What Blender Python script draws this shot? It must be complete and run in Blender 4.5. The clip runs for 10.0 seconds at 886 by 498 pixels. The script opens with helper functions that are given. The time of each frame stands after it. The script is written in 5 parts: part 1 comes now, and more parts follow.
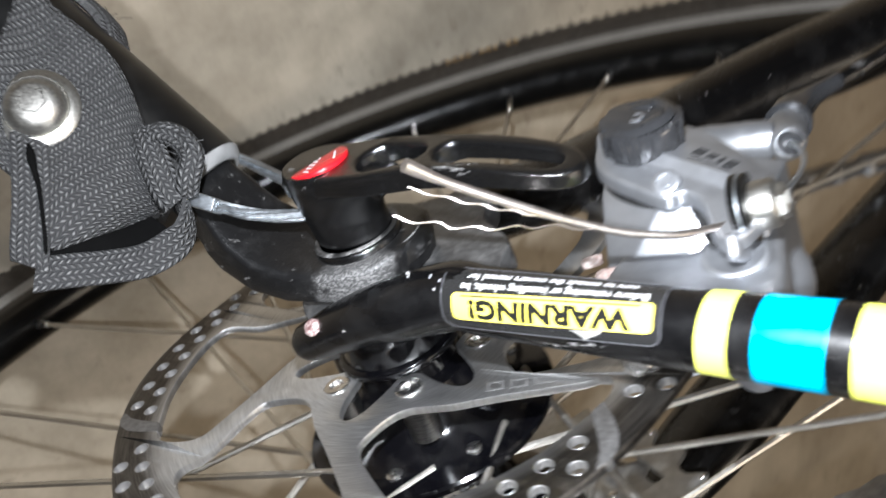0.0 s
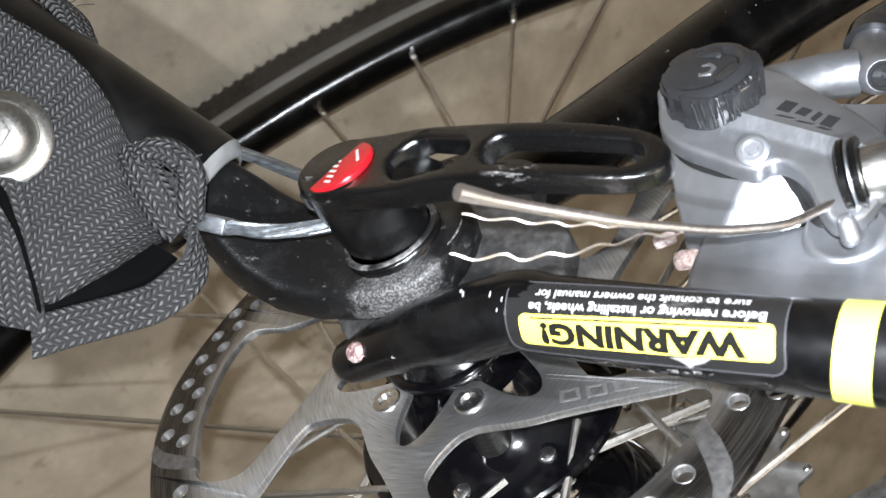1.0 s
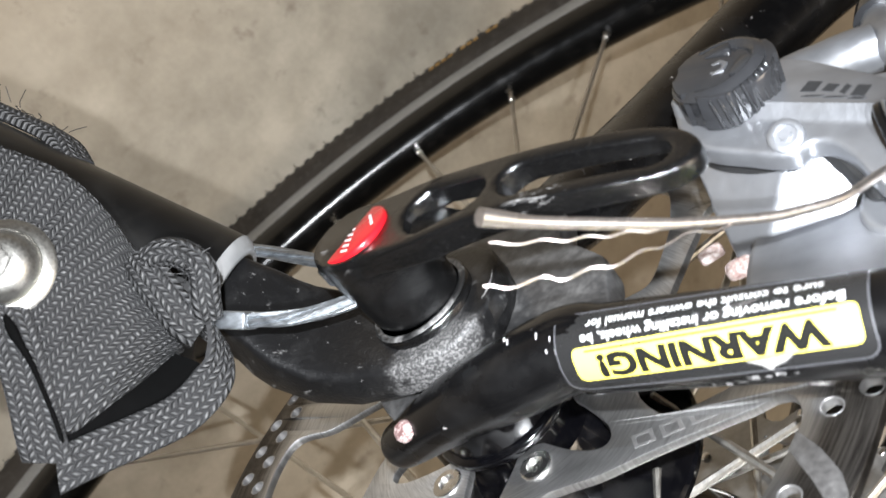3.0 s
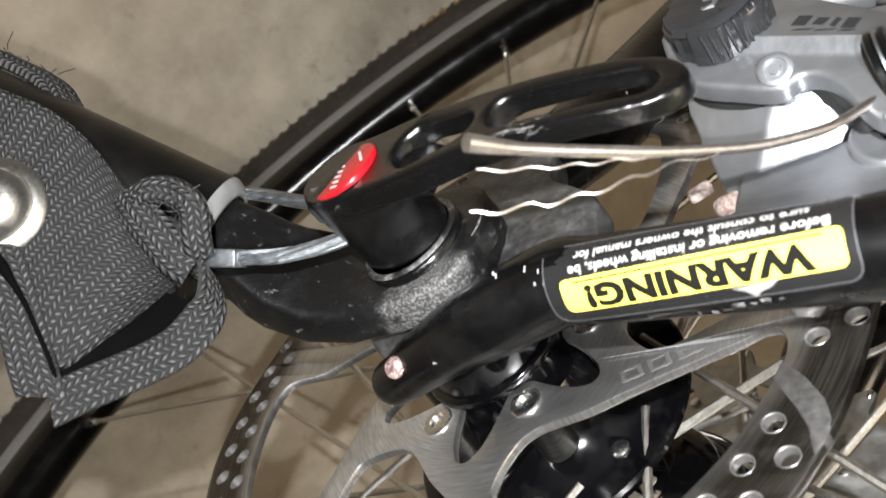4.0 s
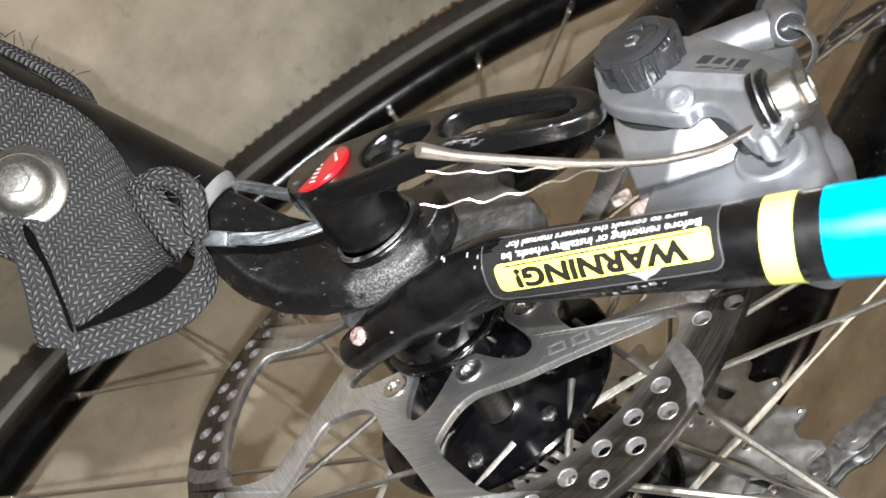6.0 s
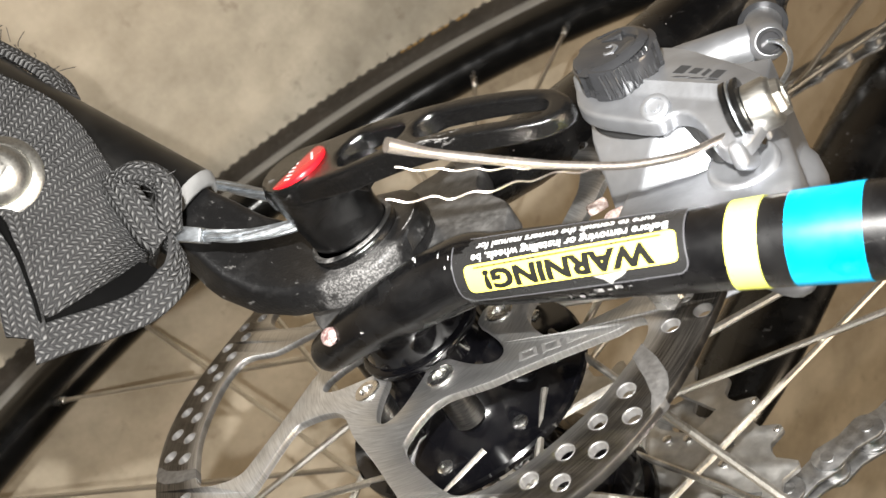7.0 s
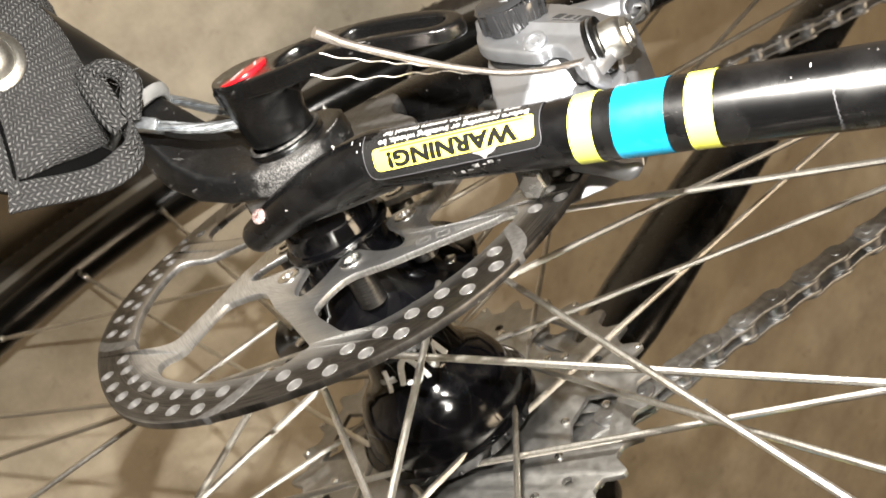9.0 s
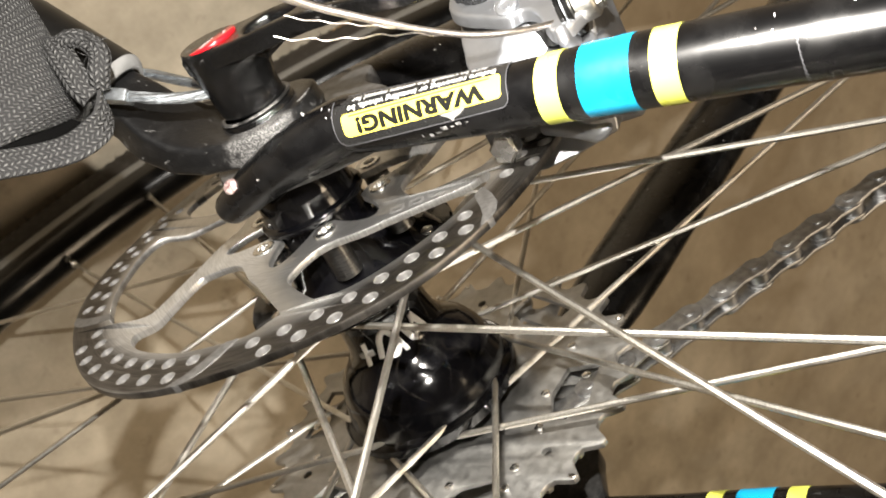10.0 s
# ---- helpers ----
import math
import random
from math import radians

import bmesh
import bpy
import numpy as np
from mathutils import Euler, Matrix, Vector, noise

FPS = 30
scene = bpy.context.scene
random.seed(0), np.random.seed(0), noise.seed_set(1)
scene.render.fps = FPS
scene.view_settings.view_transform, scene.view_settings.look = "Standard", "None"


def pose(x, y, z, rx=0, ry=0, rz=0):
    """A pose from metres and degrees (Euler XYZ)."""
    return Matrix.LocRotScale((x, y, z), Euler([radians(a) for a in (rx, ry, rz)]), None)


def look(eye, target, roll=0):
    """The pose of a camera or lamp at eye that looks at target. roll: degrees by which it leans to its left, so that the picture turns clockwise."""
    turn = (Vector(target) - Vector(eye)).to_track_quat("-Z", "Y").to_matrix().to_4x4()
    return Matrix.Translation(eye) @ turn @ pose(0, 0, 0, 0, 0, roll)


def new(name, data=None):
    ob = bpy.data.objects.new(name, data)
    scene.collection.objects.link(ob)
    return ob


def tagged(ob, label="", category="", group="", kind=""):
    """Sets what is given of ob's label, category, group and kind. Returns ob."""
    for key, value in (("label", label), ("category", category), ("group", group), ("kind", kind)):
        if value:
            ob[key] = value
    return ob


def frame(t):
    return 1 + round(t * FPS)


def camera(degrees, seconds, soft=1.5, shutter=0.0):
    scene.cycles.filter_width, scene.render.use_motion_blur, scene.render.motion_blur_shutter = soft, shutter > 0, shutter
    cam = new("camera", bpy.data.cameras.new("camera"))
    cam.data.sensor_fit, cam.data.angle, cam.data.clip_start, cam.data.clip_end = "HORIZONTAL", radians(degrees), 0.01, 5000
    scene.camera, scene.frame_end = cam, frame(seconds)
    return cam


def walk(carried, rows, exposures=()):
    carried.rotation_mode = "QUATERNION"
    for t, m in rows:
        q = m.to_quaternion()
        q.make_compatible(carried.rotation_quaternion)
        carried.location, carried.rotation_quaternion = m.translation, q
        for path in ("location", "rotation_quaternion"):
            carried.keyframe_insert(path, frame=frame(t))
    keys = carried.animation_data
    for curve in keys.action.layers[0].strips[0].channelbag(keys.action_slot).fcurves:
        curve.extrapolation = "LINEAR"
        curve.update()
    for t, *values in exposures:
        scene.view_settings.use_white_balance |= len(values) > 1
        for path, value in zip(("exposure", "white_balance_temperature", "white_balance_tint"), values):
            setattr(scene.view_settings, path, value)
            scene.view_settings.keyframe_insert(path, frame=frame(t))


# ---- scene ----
cam = camera(52.80, 10.0, soft=1.5, shutter=0.7)
# seconds, eye, target, roll in degrees
PATH = [
    (0, (-0.03746, 0.16700, 0.51836), (0.03881, 0.02905, 0.26311), 123.21),
    (0.5, (-0.02982, 0.17424, 0.48824), (0.02804, 0.00778, 0.24547), 125.74),
    (1, (-0.02675, 0.17479, 0.48543), (0.02873, 0.00861, 0.24189), 125.59),
    (1.5, (-0.02630, 0.17556, 0.48397), (0.03111, 0.00964, 0.24071), 124.53),
    (2, (-0.02920, 0.17027, 0.48252), (0.03578, 0.01477, 0.23433), 120.22),
    (2.2, (-0.03088, 0.16731, 0.47886), (0.04321, 0.01924, 0.22869), 115.31),
    (3.3, (-0.03076, 0.15961, 0.48047), (0.04020, 0.02519, 0.22182), 106.86),
    (3.5, (-0.03289, 0.15772, 0.48174), (0.03774, 0.02372, 0.22279), 107.32),
    (4, (-0.03379, 0.15839, 0.48124), (0.03168, 0.01553, 0.22569), 110.35),
    (4.5, (-0.03413, 0.16015, 0.48467), (0.02878, 0.01410, 0.23029), 111.76),
    (5, (-0.03458, 0.16468, 0.48638), (0.02713, 0.01225, 0.23547), 112.53),
    (5.5, (-0.03651, 0.16867, 0.49963), (0.02674, 0.01799, 0.24804), 113.19),
    (5.7, (-0.03844, 0.16852, 0.50390), (0.02880, 0.01927, 0.25250), 112.32),
    (6.8, (-0.04036, 0.16433, 0.51476), (0.03542, 0.02363, 0.26087), 110.68),
    (7, (-0.03881, 0.16194, 0.51230), (0.03754, 0.02178, 0.25828), 110.81),
    (7.5, (-0.04136, 0.16549, 0.51495), (0.03839, 0.01984, 0.26509), 110.64),
    (8, (-0.05284, 0.16064, 0.54387), (0.03492, 0.02057, 0.29351), 109.69),
    (8.5, (-0.06026, 0.14991, 0.56964), (0.03069, 0.02126, 0.31434), 108.72),
    (9, (-0.06600, 0.15169, 0.55510), (0.03307, 0.01159, 0.30902), 108.71),
    (9.5, (-0.06306, 0.14911, 0.55763), (0.03145, 0.00706, 0.31087), 109.25),
    (10, (-0.06469, 0.14313, 0.55847), (0.03287, 0.00152, 0.31265), 108.59),
]
walk(cam, [(t, look(eye, target, roll)) for t, eye, target, roll in PATH], exposures=[(0, 0.3, 5750, 10), (1.0, 0.16, 5780, 10), (2.0, 0.31, 5800, 10), (3.4, 0.49, 5950, 10), (4.0, 0.03, 6150, 10), (4.5, 0.28, 5950, 10), (5.0, 0.30, 5950, 10), (5.5, 0.18, 5950, 10), (7.0, 0.62, 6450, 10), (7.5, 0.68, 6520, 10), (8.0, 0.47, 6600, 10), (9.0, 0.64, 6720, 10), (10.0, 0.60, 6760, 10)])
cam.data.dof.use_dof, cam.data.dof.focus_distance, cam.data.dof.aperture_fstop = True, 0.19, 34.0

# ---- world, lights ----
AX = 0.330  # height of the axle over the floor
HUB = pose(0, 0, AX, 0, -59, 0)  # bicycle frame in mm: x along the seat stay, y out to the bike's left, z across

world = bpy.data.worlds.new("dim_garage")
scene.world = world
world.use_nodes = True
world.node_tree.nodes["Background"].inputs["Color"].default_value = (0.9, 0.85, 0.75, 1)
world.node_tree.nodes["Background"].inputs["Strength"].default_value = 0.02


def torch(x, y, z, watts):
    """A small still white lamp; two, set apart, stand in for one moving torch."""
    data = bpy.data.lights.new("torch_stand_in", "POINT")
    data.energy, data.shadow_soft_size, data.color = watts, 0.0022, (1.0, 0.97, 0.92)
    ob = new("torch_stand_in", data)
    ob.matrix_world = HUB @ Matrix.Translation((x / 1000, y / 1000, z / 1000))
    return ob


# two added lamps at two spots along the torch's way
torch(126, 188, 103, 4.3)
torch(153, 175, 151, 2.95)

lamp = bpy.data.lights.new("ceiling_light", "AREA")  # the garage's warm ceiling light
lamp.shape, lamp.size, lamp.energy, lamp.color = "DISK", 0.9, 20, (1.0, 0.80, 0.57)
lamp_ob = new("ceiling_light", lamp)
lamp_ob.matrix_world = look((0.9, -0.3, 2.5), (0.3, 0.0, 0.0))


# ---- materials ----
class Nodes:
    """A small helper to write node trees."""

    def __init__(self, name):
        self.mat = bpy.data.materials.new(name)
        self.mat.use_nodes = True
        self.tree = self.mat.node_tree
        self.bsdf = self.tree.nodes["Principled BSDF"]

    def node(self, kind, **values):
        n = self.tree.nodes.new(kind)
        for key, value in values.items():
            if key == "operation":
                n.operation = value
            elif key == "feature":
                n.feature = value
            elif key == "data_type":
                n.data_type = value
            elif key == "blend_type":
                n.blend_type = value
            else:
                n.inputs[key.replace("_", " ")].default_value = value
        return n

    def link(self, a, b):
        self.tree.links.new(a, b)

    def math(self, op, a, b=None, c=None):
        n = self.node("ShaderNodeMath", operation=op)
        for k, v in enumerate((a, b, c)):
            if v is None:
                continue
            if isinstance(v, (int, float)):
                n.inputs[k].default_value = v
            else:
                self.link(v, n.inputs[k])
        return n.outputs[0]

    def noise(self, scale, detail=4.0, rough=0.55, vec=None):
        n = self.node("ShaderNodeTexNoise", Scale=scale, Detail=detail, Roughness=rough)
        self.link(vec if vec is not None else self.coord(), n.inputs["Vector"])
        return n.outputs["Fac"]

    def coord(self, which="Object"):
        n = self.tree.nodes.get("coords") or self.tree.nodes.new("ShaderNodeTexCoord")
        n.name = "coords"
        return n.outputs[which]

    def stretched(self, x, y, z, which="Object"):
        n = self.node("ShaderNodeMapping")
        n.inputs["Scale"].default_value = (x, y, z)
        self.link(self.coord(which), n.inputs["Vector"])
        return n.outputs[0]

    def ramp(self, fac, stops):
        n = self.tree.nodes.new("ShaderNodeValToRGB")
        el = n.color_ramp.elements
        while len(el) < len(stops):
            el.new(0.5)
        for e, (p, c) in zip(el, stops):
            e.position = p
            e.color = (*c, 1) if isinstance(c, tuple) else (c, c, c, 1)
        self.link(fac, n.inputs[0])
        return n.outputs[0]

    def mix(self, fac, a, b):
        n = self.node("ShaderNodeMix", data_type="RGBA")
        for sock, v in ((n.inputs[0], fac), (n.inputs[6], a), (n.inputs[7], b)):
            if isinstance(v, (int, float)):
                sock.default_value = v
            elif isinstance(v, tuple):
                sock.default_value = (*v, 1)
            else:
                self.link(v, sock)
        return n.outputs[2]

    def set(self, **values):
        for key, v in values.items():
            sock = self.bsdf.inputs[key.replace("_", " ")]
            if isinstance(v, tuple):
                sock.default_value = (*v, 1)
            elif isinstance(v, (int, float)):
                sock.default_value = v
            else:
                self.link(v, sock)
        return self

    def bump(self, height, strength=0.3, distance=0.0003):
        n = self.node("ShaderNodeBump", Strength=strength, Distance=distance)
        self.link(height, n.inputs["Height"])
        self.link(n.outputs[0], self.bsdf.inputs["Normal"])
        return self


def plain(name, colour, rough, metal=0.0, vary=0.25, scale=150, bump=0.12, dist=0.0002, dust=0.0, coat=0.0, spec=0.5):
    """A worn surface: grain and larger stains in colour and gloss, with fine relief; dust settles in patches."""
    n = Nodes(name)
    fine, broad = n.noise(scale * 6), n.noise(scale * 0.5)
    dark = tuple(c * (1 - vary) for c in colour)
    light = tuple(min(1, c * (1 + vary)) for c in colour)
    col = n.mix(n.ramp(broad, [(0.3, 0.0), (0.7, 1.0)]), dark, light)
    if dust:
        col = n.mix(n.math("MULTIPLY", n.ramp(n.noise(scale * 1.7, 6), [(0.52, 0.0), (0.75, 1.0)]), dust), col, (0.30, 0.28, 0.25))
    r = n.math("ADD", n.math("MULTIPLY", n.math("SUBTRACT", n.noise(scale * 2.2), 0.5), 0.25), rough)
    n.set(Base_Color=col, Roughness=r, Metallic=metal, Coat_Weight=coat, Specular_IOR_Level=spec)
    return n.bump(fine, bump, dist).mat


def black_paint():
    """Gloss black enamel with chips, hair scratches and a film of dust."""
    n = Nodes("black_frame_paint")
    scr = n.noise(60, 8, 0.7, n.stretched(1.0, 9.0, 3.0))
    marks = n.ramp(scr, [(0.66, 0.0), (0.69, 1.0)])
    chips = n.ramp(n.noise(420, 3), [(0.735, 0.0), (0.75, 1.0)])
    film = n.ramp(n.noise(90, 6), [(0.45, 0.0), (0.8, 1.0)])
    col = n.mix(n.math("MULTIPLY", film, 0.035), (0.0018, 0.0018, 0.002), (0.16, 0.155, 0.15))
    col = n.mix(n.math("MULTIPLY", marks, 0.18), col, (0.30, 0.29, 0.28))
    col = n.mix(n.math("MULTIPLY", chips, 0.6), col, (0.55, 0.52, 0.50))
    n.set(Base_Color=col, Roughness=n.math("ADD", n.math("MULTIPLY", film, 0.16), 0.24), Coat_Weight=0.12, Coat_Roughness=0.08)
    return n.bump(scr, 0.05, 0.0002).mat


def brushed(name, colour, rough, axis=(1, 1, 1), scale=350, vary=0.35, metal=1.0):
    n = Nodes(name)
    streak = n.noise(scale, 6, 0.6, n.stretched(*axis))
    blot = n.noise(70, 5)
    col = n.mix(n.ramp(streak, [(0.25, 0.0), (0.75, 1.0)]), tuple(c * (1 - vary) for c in colour), tuple(min(1, c * (1 + vary)) for c in colour))
    col = n.mix(n.ramp(blot, [(0.45, 0.0), (0.75, 0.35)]), col, tuple(c * 0.45 for c in colour))
    n.set(Base_Color=col, Roughness=n.math("ADD", n.math("MULTIPLY", streak, 0.25), rough), Metallic=metal)
    return n.bump(streak, 0.12, 0.0002).mat


def worn_enamel():
    """Black textured enamel with leathery grain, rubbed to pale metal in streaks along the lever."""
    n = Nodes("black_textured_enamel")
    grain = n.noise(1500, 3, 0.6)
    patch_ = n.ramp(n.noise(45, 3, 0.5), [(0.60, 0.0), (0.68, 1.0)])
    streak = n.ramp(n.noise(700, 5, 0.7, n.stretched(0.35, 1.0, 1.0)), [(0.56, 0.0), (0.66, 1.0)])
    col = n.mix(n.math("MULTIPLY", n.math("MULTIPLY", patch_, streak), 0.55), (0.0022, 0.0022, 0.0023), (0.42, 0.41, 0.40))
    # faint pale flecks painted in for glints on the grain
    col = n.mix(n.math("MULTIPLY", n.ramp(n.noise(2300, 2, 0.5), [(0.62, 0.0), (0.74, 1.0)]), 0.03), col, (0.25, 0.245, 0.24))
    n.set(Base_Color=col, Roughness=n.math("ADD", n.math("MULTIPLY", n.noise(180, 4), 0.2), 0.08), Specular_IOR_Level=0.9)
    return n.bump(grain, 0.5, 0.0003).mat


def webbing():
    """Grey-black braided nylon: rows of slanting stitches that meet in Vs and follow the strap (UV in millimetres)."""
    n = Nodes("webbing_nylon")
    sep = n.tree.nodes.new("ShaderNodeSeparateXYZ")
    wob = n.node("ShaderNodeTexNoise", Scale=0.35, Detail=2.0)
    n.link(n.coord("UV"), wob.inputs["Vector"])
    n.link(n.coord("UV"), sep.inputs[0])
    u = n.math("ADD", sep.outputs[0], n.math("MULTIPLY", n.math("SUBTRACT", wob.outputs["Fac"], 0.5), 0.35))
    v = n.math("ADD", sep.outputs[1], n.math("MULTIPLY", n.math("SUBTRACT", wob.outputs["Fac"], 0.5), 0.8))
    row = n.math("DIVIDE", u, 1.2)
    cell = n.math("FRACT", row)
    tent = n.math("MULTIPLY", n.math("ABSOLUTE", n.math("SUBTRACT", cell, 0.5)), 2.0)
    even = n.math("FRACT", n.math("MULTIPLY", n.math("FLOOR", row), 0.5))
    sign = n.math("SUBTRACT", n.math("MULTIPLY", even, 4.0), 1.0)
    lean = n.math("MULTIPLY", n.math("MULTIPLY", n.math("SUBTRACT", cell, 0.5), sign), 0.62)
    phase = n.math("ADD", n.math("ADD", n.math("DIVIDE", v, 1.45), lean), even)
    wave = n.math("ADD", n.math("MULTIPLY", n.math("SINE", n.math("MULTIPLY", phase, 6.2832)), 0.5), 0.5)
    groove = n.math("SUBTRACT", 1.0, n.math("POWER", tent, 2.6))
    height = n.math("MULTIPLY", n.math("POWER", wave, 0.7), groove)
    thread = n.noise(2600, 3)
    # crowns coloured paler for the thread's sheen, grooves left dark as shade
    crown = n.ramp(height, [(0.48, 0.0), (0.95, 1.0)])
    fleck = n.math("MULTIPLY", crown, n.ramp(n.noise(650, 3), [(0.34, 0.25), (0.68, 1.0)]))
    col = n.mix(fleck, (0.022, 0.022, 0.0225), (0.120, 0.120, 0.119))
    col = n.mix(n.math("MULTIPLY", thread, 0.35), col, (0.009, 0.009, 0.0095))
    n.set(Base_Color=col, Roughness=0.7, Specular_IOR_Level=0.25)
    return n.bump(n.math("ADD", height, n.math("MULTIPLY", thread, 0.2)), 0.95, 0.0007).mat


def scuffed(name, base, pale, scale, lo, hi, rough=0.5):
    """Black nylon scraped pale in broken smears."""
    n = Nodes(name)
    smear = n.math("MULTIPLY", n.ramp(n.noise(scale, 8, 0.75), [(lo, 0.0), (hi, 1.0)]), n.ramp(n.noise(scale * 4, 4, 0.7), [(0.35, 0.25), (0.6, 1.0)]))
    n.set(Base_Color=n.mix(smear, base, pale), Roughness=rough)
    return n.bump(n.noise(scale * 5, 5, 0.7), 0.35, 0.0003).mat


def gritty():
    """Black nylon hitch plate with a patch of sandy grit and pale scrapes round the axle."""
    n = Nodes("scuffed_black_nylon")
    place = n.node("ShaderNodeMapping")
    place.inputs["Location"].default_value = (-0.0125, -0.079, -0.0180)
    n.link(n.coord(), place.inputs["Vector"])
    size = n.node("ShaderNodeVectorMath", operation="LENGTH")
    n.link(place.outputs[0], size.inputs[0])
    near = n.ramp(n.math("ADD", size.outputs["Value"], n.math("MULTIPLY", n.math("SUBTRACT", n.noise(160, 4), 0.5), 0.02)), [(0.007, 1.0), (0.012, 0.0)])
    grit = n.ramp(n.noise(1900, 3, 0.7), [(0.46, 0.0), (0.62, 1.0)])
    film = n.ramp(n.noise(240, 7, 0.7), [(0.5, 0.0), (0.78, 1.0)])
    scrape = n.ramp(n.noise(330, 6, 0.72, n.stretched(0.5, 1.0, 1.3)), [(0.62, 0.0), (0.70, 1.0)])
    col = n.mix(n.math("MULTIPLY", film, 0.03), (0.004, 0.004, 0.0042), (0.26, 0.255, 0.25))
    col = n.mix(n.math("MULTIPLY", scrape, 0.24), col, (0.40, 0.39, 0.38))
    col = n.mix(n.math("MULTIPLY", near, n.math("ADD", n.math("MULTIPLY", grit, 0.30), 0.05)), col, (0.42, 0.41, 0.40))
    n.set(Base_Color=col, Roughness=n.math("ADD", n.math("MULTIPLY", near, 0.35), 0.3))
    return n.bump(n.math("ADD", n.noise(1500, 4), n.noise(120, 3)), 0.4, 0.0003).mat


def concrete():
    n = Nodes("concrete_floor")
    big, mid, fine = n.noise(1.9, 6, 0.6), n.noise(17, 8, 0.68), n.noise(260, 5, 0.7)
    col = n.mix(n.ramp(mid, [(0.36, 0.0), (0.64, 1.0)]), (0.345, 0.30, 0.225), (0.59, 0.52, 0.405))
    col = n.mix(n.ramp(big, [(0.42, 0.0), (0.62, 0.55)]), col, (0.30, 0.23, 0.15))
    col = n.mix(n.ramp(n.noise(55, 5, 0.65), [(0.60, 0.0), (0.72, 0.55)]), col, (0.17, 0.13, 0.09))
    col = n.mix(n.math("MULTIPLY", fine, 0.35), col, (0.33, 0.29, 0.24))
    n.set(Base_Color=col, Roughness=0.82)
    return n.bump(n.math("ADD", mid, n.math("MULTIPLY", fine, 0.5)), 0.25, 0.0015).mat


def brushed_rotor():
    """Steel disc: streaks run round the axle; its worn band is painted darker still for dark reflections."""
    n = Nodes("rotor_steel")
    sep = n.tree.nodes.new("ShaderNodeSeparateXYZ")
    n.link(n.coord(), sep.inputs[0])
    r = n.math("SQRT", n.math("ADD", n.math("MULTIPLY", sep.outputs[0], sep.outputs[0]), n.math("MULTIPLY", sep.outputs[2], sep.outputs[2])))
    comb = n.tree.nodes.new("ShaderNodeCombineXYZ")
    n.link(n.math("MULTIPLY", r, 3200.0), comb.inputs[0])
    n.link(n.math("MULTIPLY", n.math("ARCTAN2", sep.outputs[2], sep.outputs[0]), 5.0), comb.inputs[1])
    tex = n.node("ShaderNodeTexNoise", Scale=1.0, Detail=6.0, Roughness=0.65)
    n.link(comb.outputs[0], tex.inputs["Vector"])
    grain = n.noise(900, 4)
    col = n.mix(n.ramp(tex.outputs["Fac"], [(0.3, 0.0), (0.72, 1.0)]), (0.48, 0.48, 0.475), (0.86, 0.86, 0.855))
    col = n.mix(n.ramp(n.noise(40, 4), [(0.5, 0.0), (0.75, 0.3)]), col, (0.25, 0.23, 0.21))
    worn = n.ramp(n.math("SUBTRACT", r, n.math("MULTIPLY", n.noise(120, 3), 0.002)), [(0.0622, 0.0), (0.0632, 0.95), (0.0748, 0.95), (0.0760, 0.3)])
    col = n.mix(worn, col, n.mix(n.ramp(tex.outputs["Fac"], [(0.38, 0.0), (0.62, 1.0)]), (0.024, 0.019, 0.015), (0.135, 0.122, 0.106)))  # the pads' dull brown-grey track, darkened further in colour for the dark it mirrors
    n.set(Base_Color=col, Metallic=0.97, Anisotropic=0.45, Roughness=n.math("ADD", n.math("MULTIPLY", tex.outputs["Fac"], 0.2), 0.28))
    turned = n.tree.nodes.new("ShaderNodeTangent")
    turned.direction_type, turned.axis = "RADIAL", "Y"
    n.link(turned.outputs[0], n.bsdf.inputs["Tangent"])
    return n.bump(n.math("ADD", tex.outputs["Fac"], n.math("MULTIPLY", grain, 0.3)), 0.2, 0.0002).mat


M_FLOOR = concrete()
M_WALL = plain("plaster_wall", (0.34, 0.33, 0.31), 0.8, scale=6)
M_PAINT = black_paint()
M_LEVER = worn_enamel()
M_COUPLER = gritty()
M_BOSS = scuffed("dusty_black_nylon", (0.004, 0.004, 0.004), (0.11, 0.108, 0.105), 230, 0.54, 0.7, 0.3)
M_COLLAR = scuffed("rubbed_black_collar", (0.006, 0.006, 0.006), (0.20, 0.195, 0.19), 60, 0.50, 0.66, 0.45)
M_SCUFF = scuffed("pale_scuffed_nylon", (0.02, 0.02, 0.02), (0.36, 0.355, 0.35), 420, 0.42, 0.58)
M_PLATE = scuffed("dusty_black_forging", (0.022, 0.022, 0.0225), (0.115, 0.113, 0.11), 110, 0.35, 0.8, 0.36)
M_TORN = plain("pale_torn_film", (0.20, 0.195, 0.185), 0.7, scale=500, vary=0.3)
M_HUBPRINT = plain("grey_white_print", (0.62, 0.62, 0.61), 0.5, vary=0.1)
M_POST = brushed("dark_machined_alloy", (0.16, 0.16, 0.16), 0.2, (1, 9, 1), vary=0.5)
M_DARK = plain("dark_thread_and_gap_shade", (0.01, 0.01, 0.01), 0.7)
M_CHIP = scuffed("bare_chipped_metal", (0.10, 0.05, 0.048), (0.42, 0.35, 0.33), 480, 0.46, 0.56, 0.4)
M_TUBE = plain("black_plastic_tube", (0.003, 0.003, 0.003), 0.36, scale=70, bump=0.06, dust=0.012, spec=0.35)
M_TUBE_CUT = plain("pale_cut_edge", (0.17, 0.17, 0.168), 0.45, scale=200)
M_WEB = webbing()
# near-black colour standing in for shade under and between the straps
M_STRAP_SHADE = plain("strap_shade", (0.001, 0.001, 0.001), 0.9, spec=0.05)
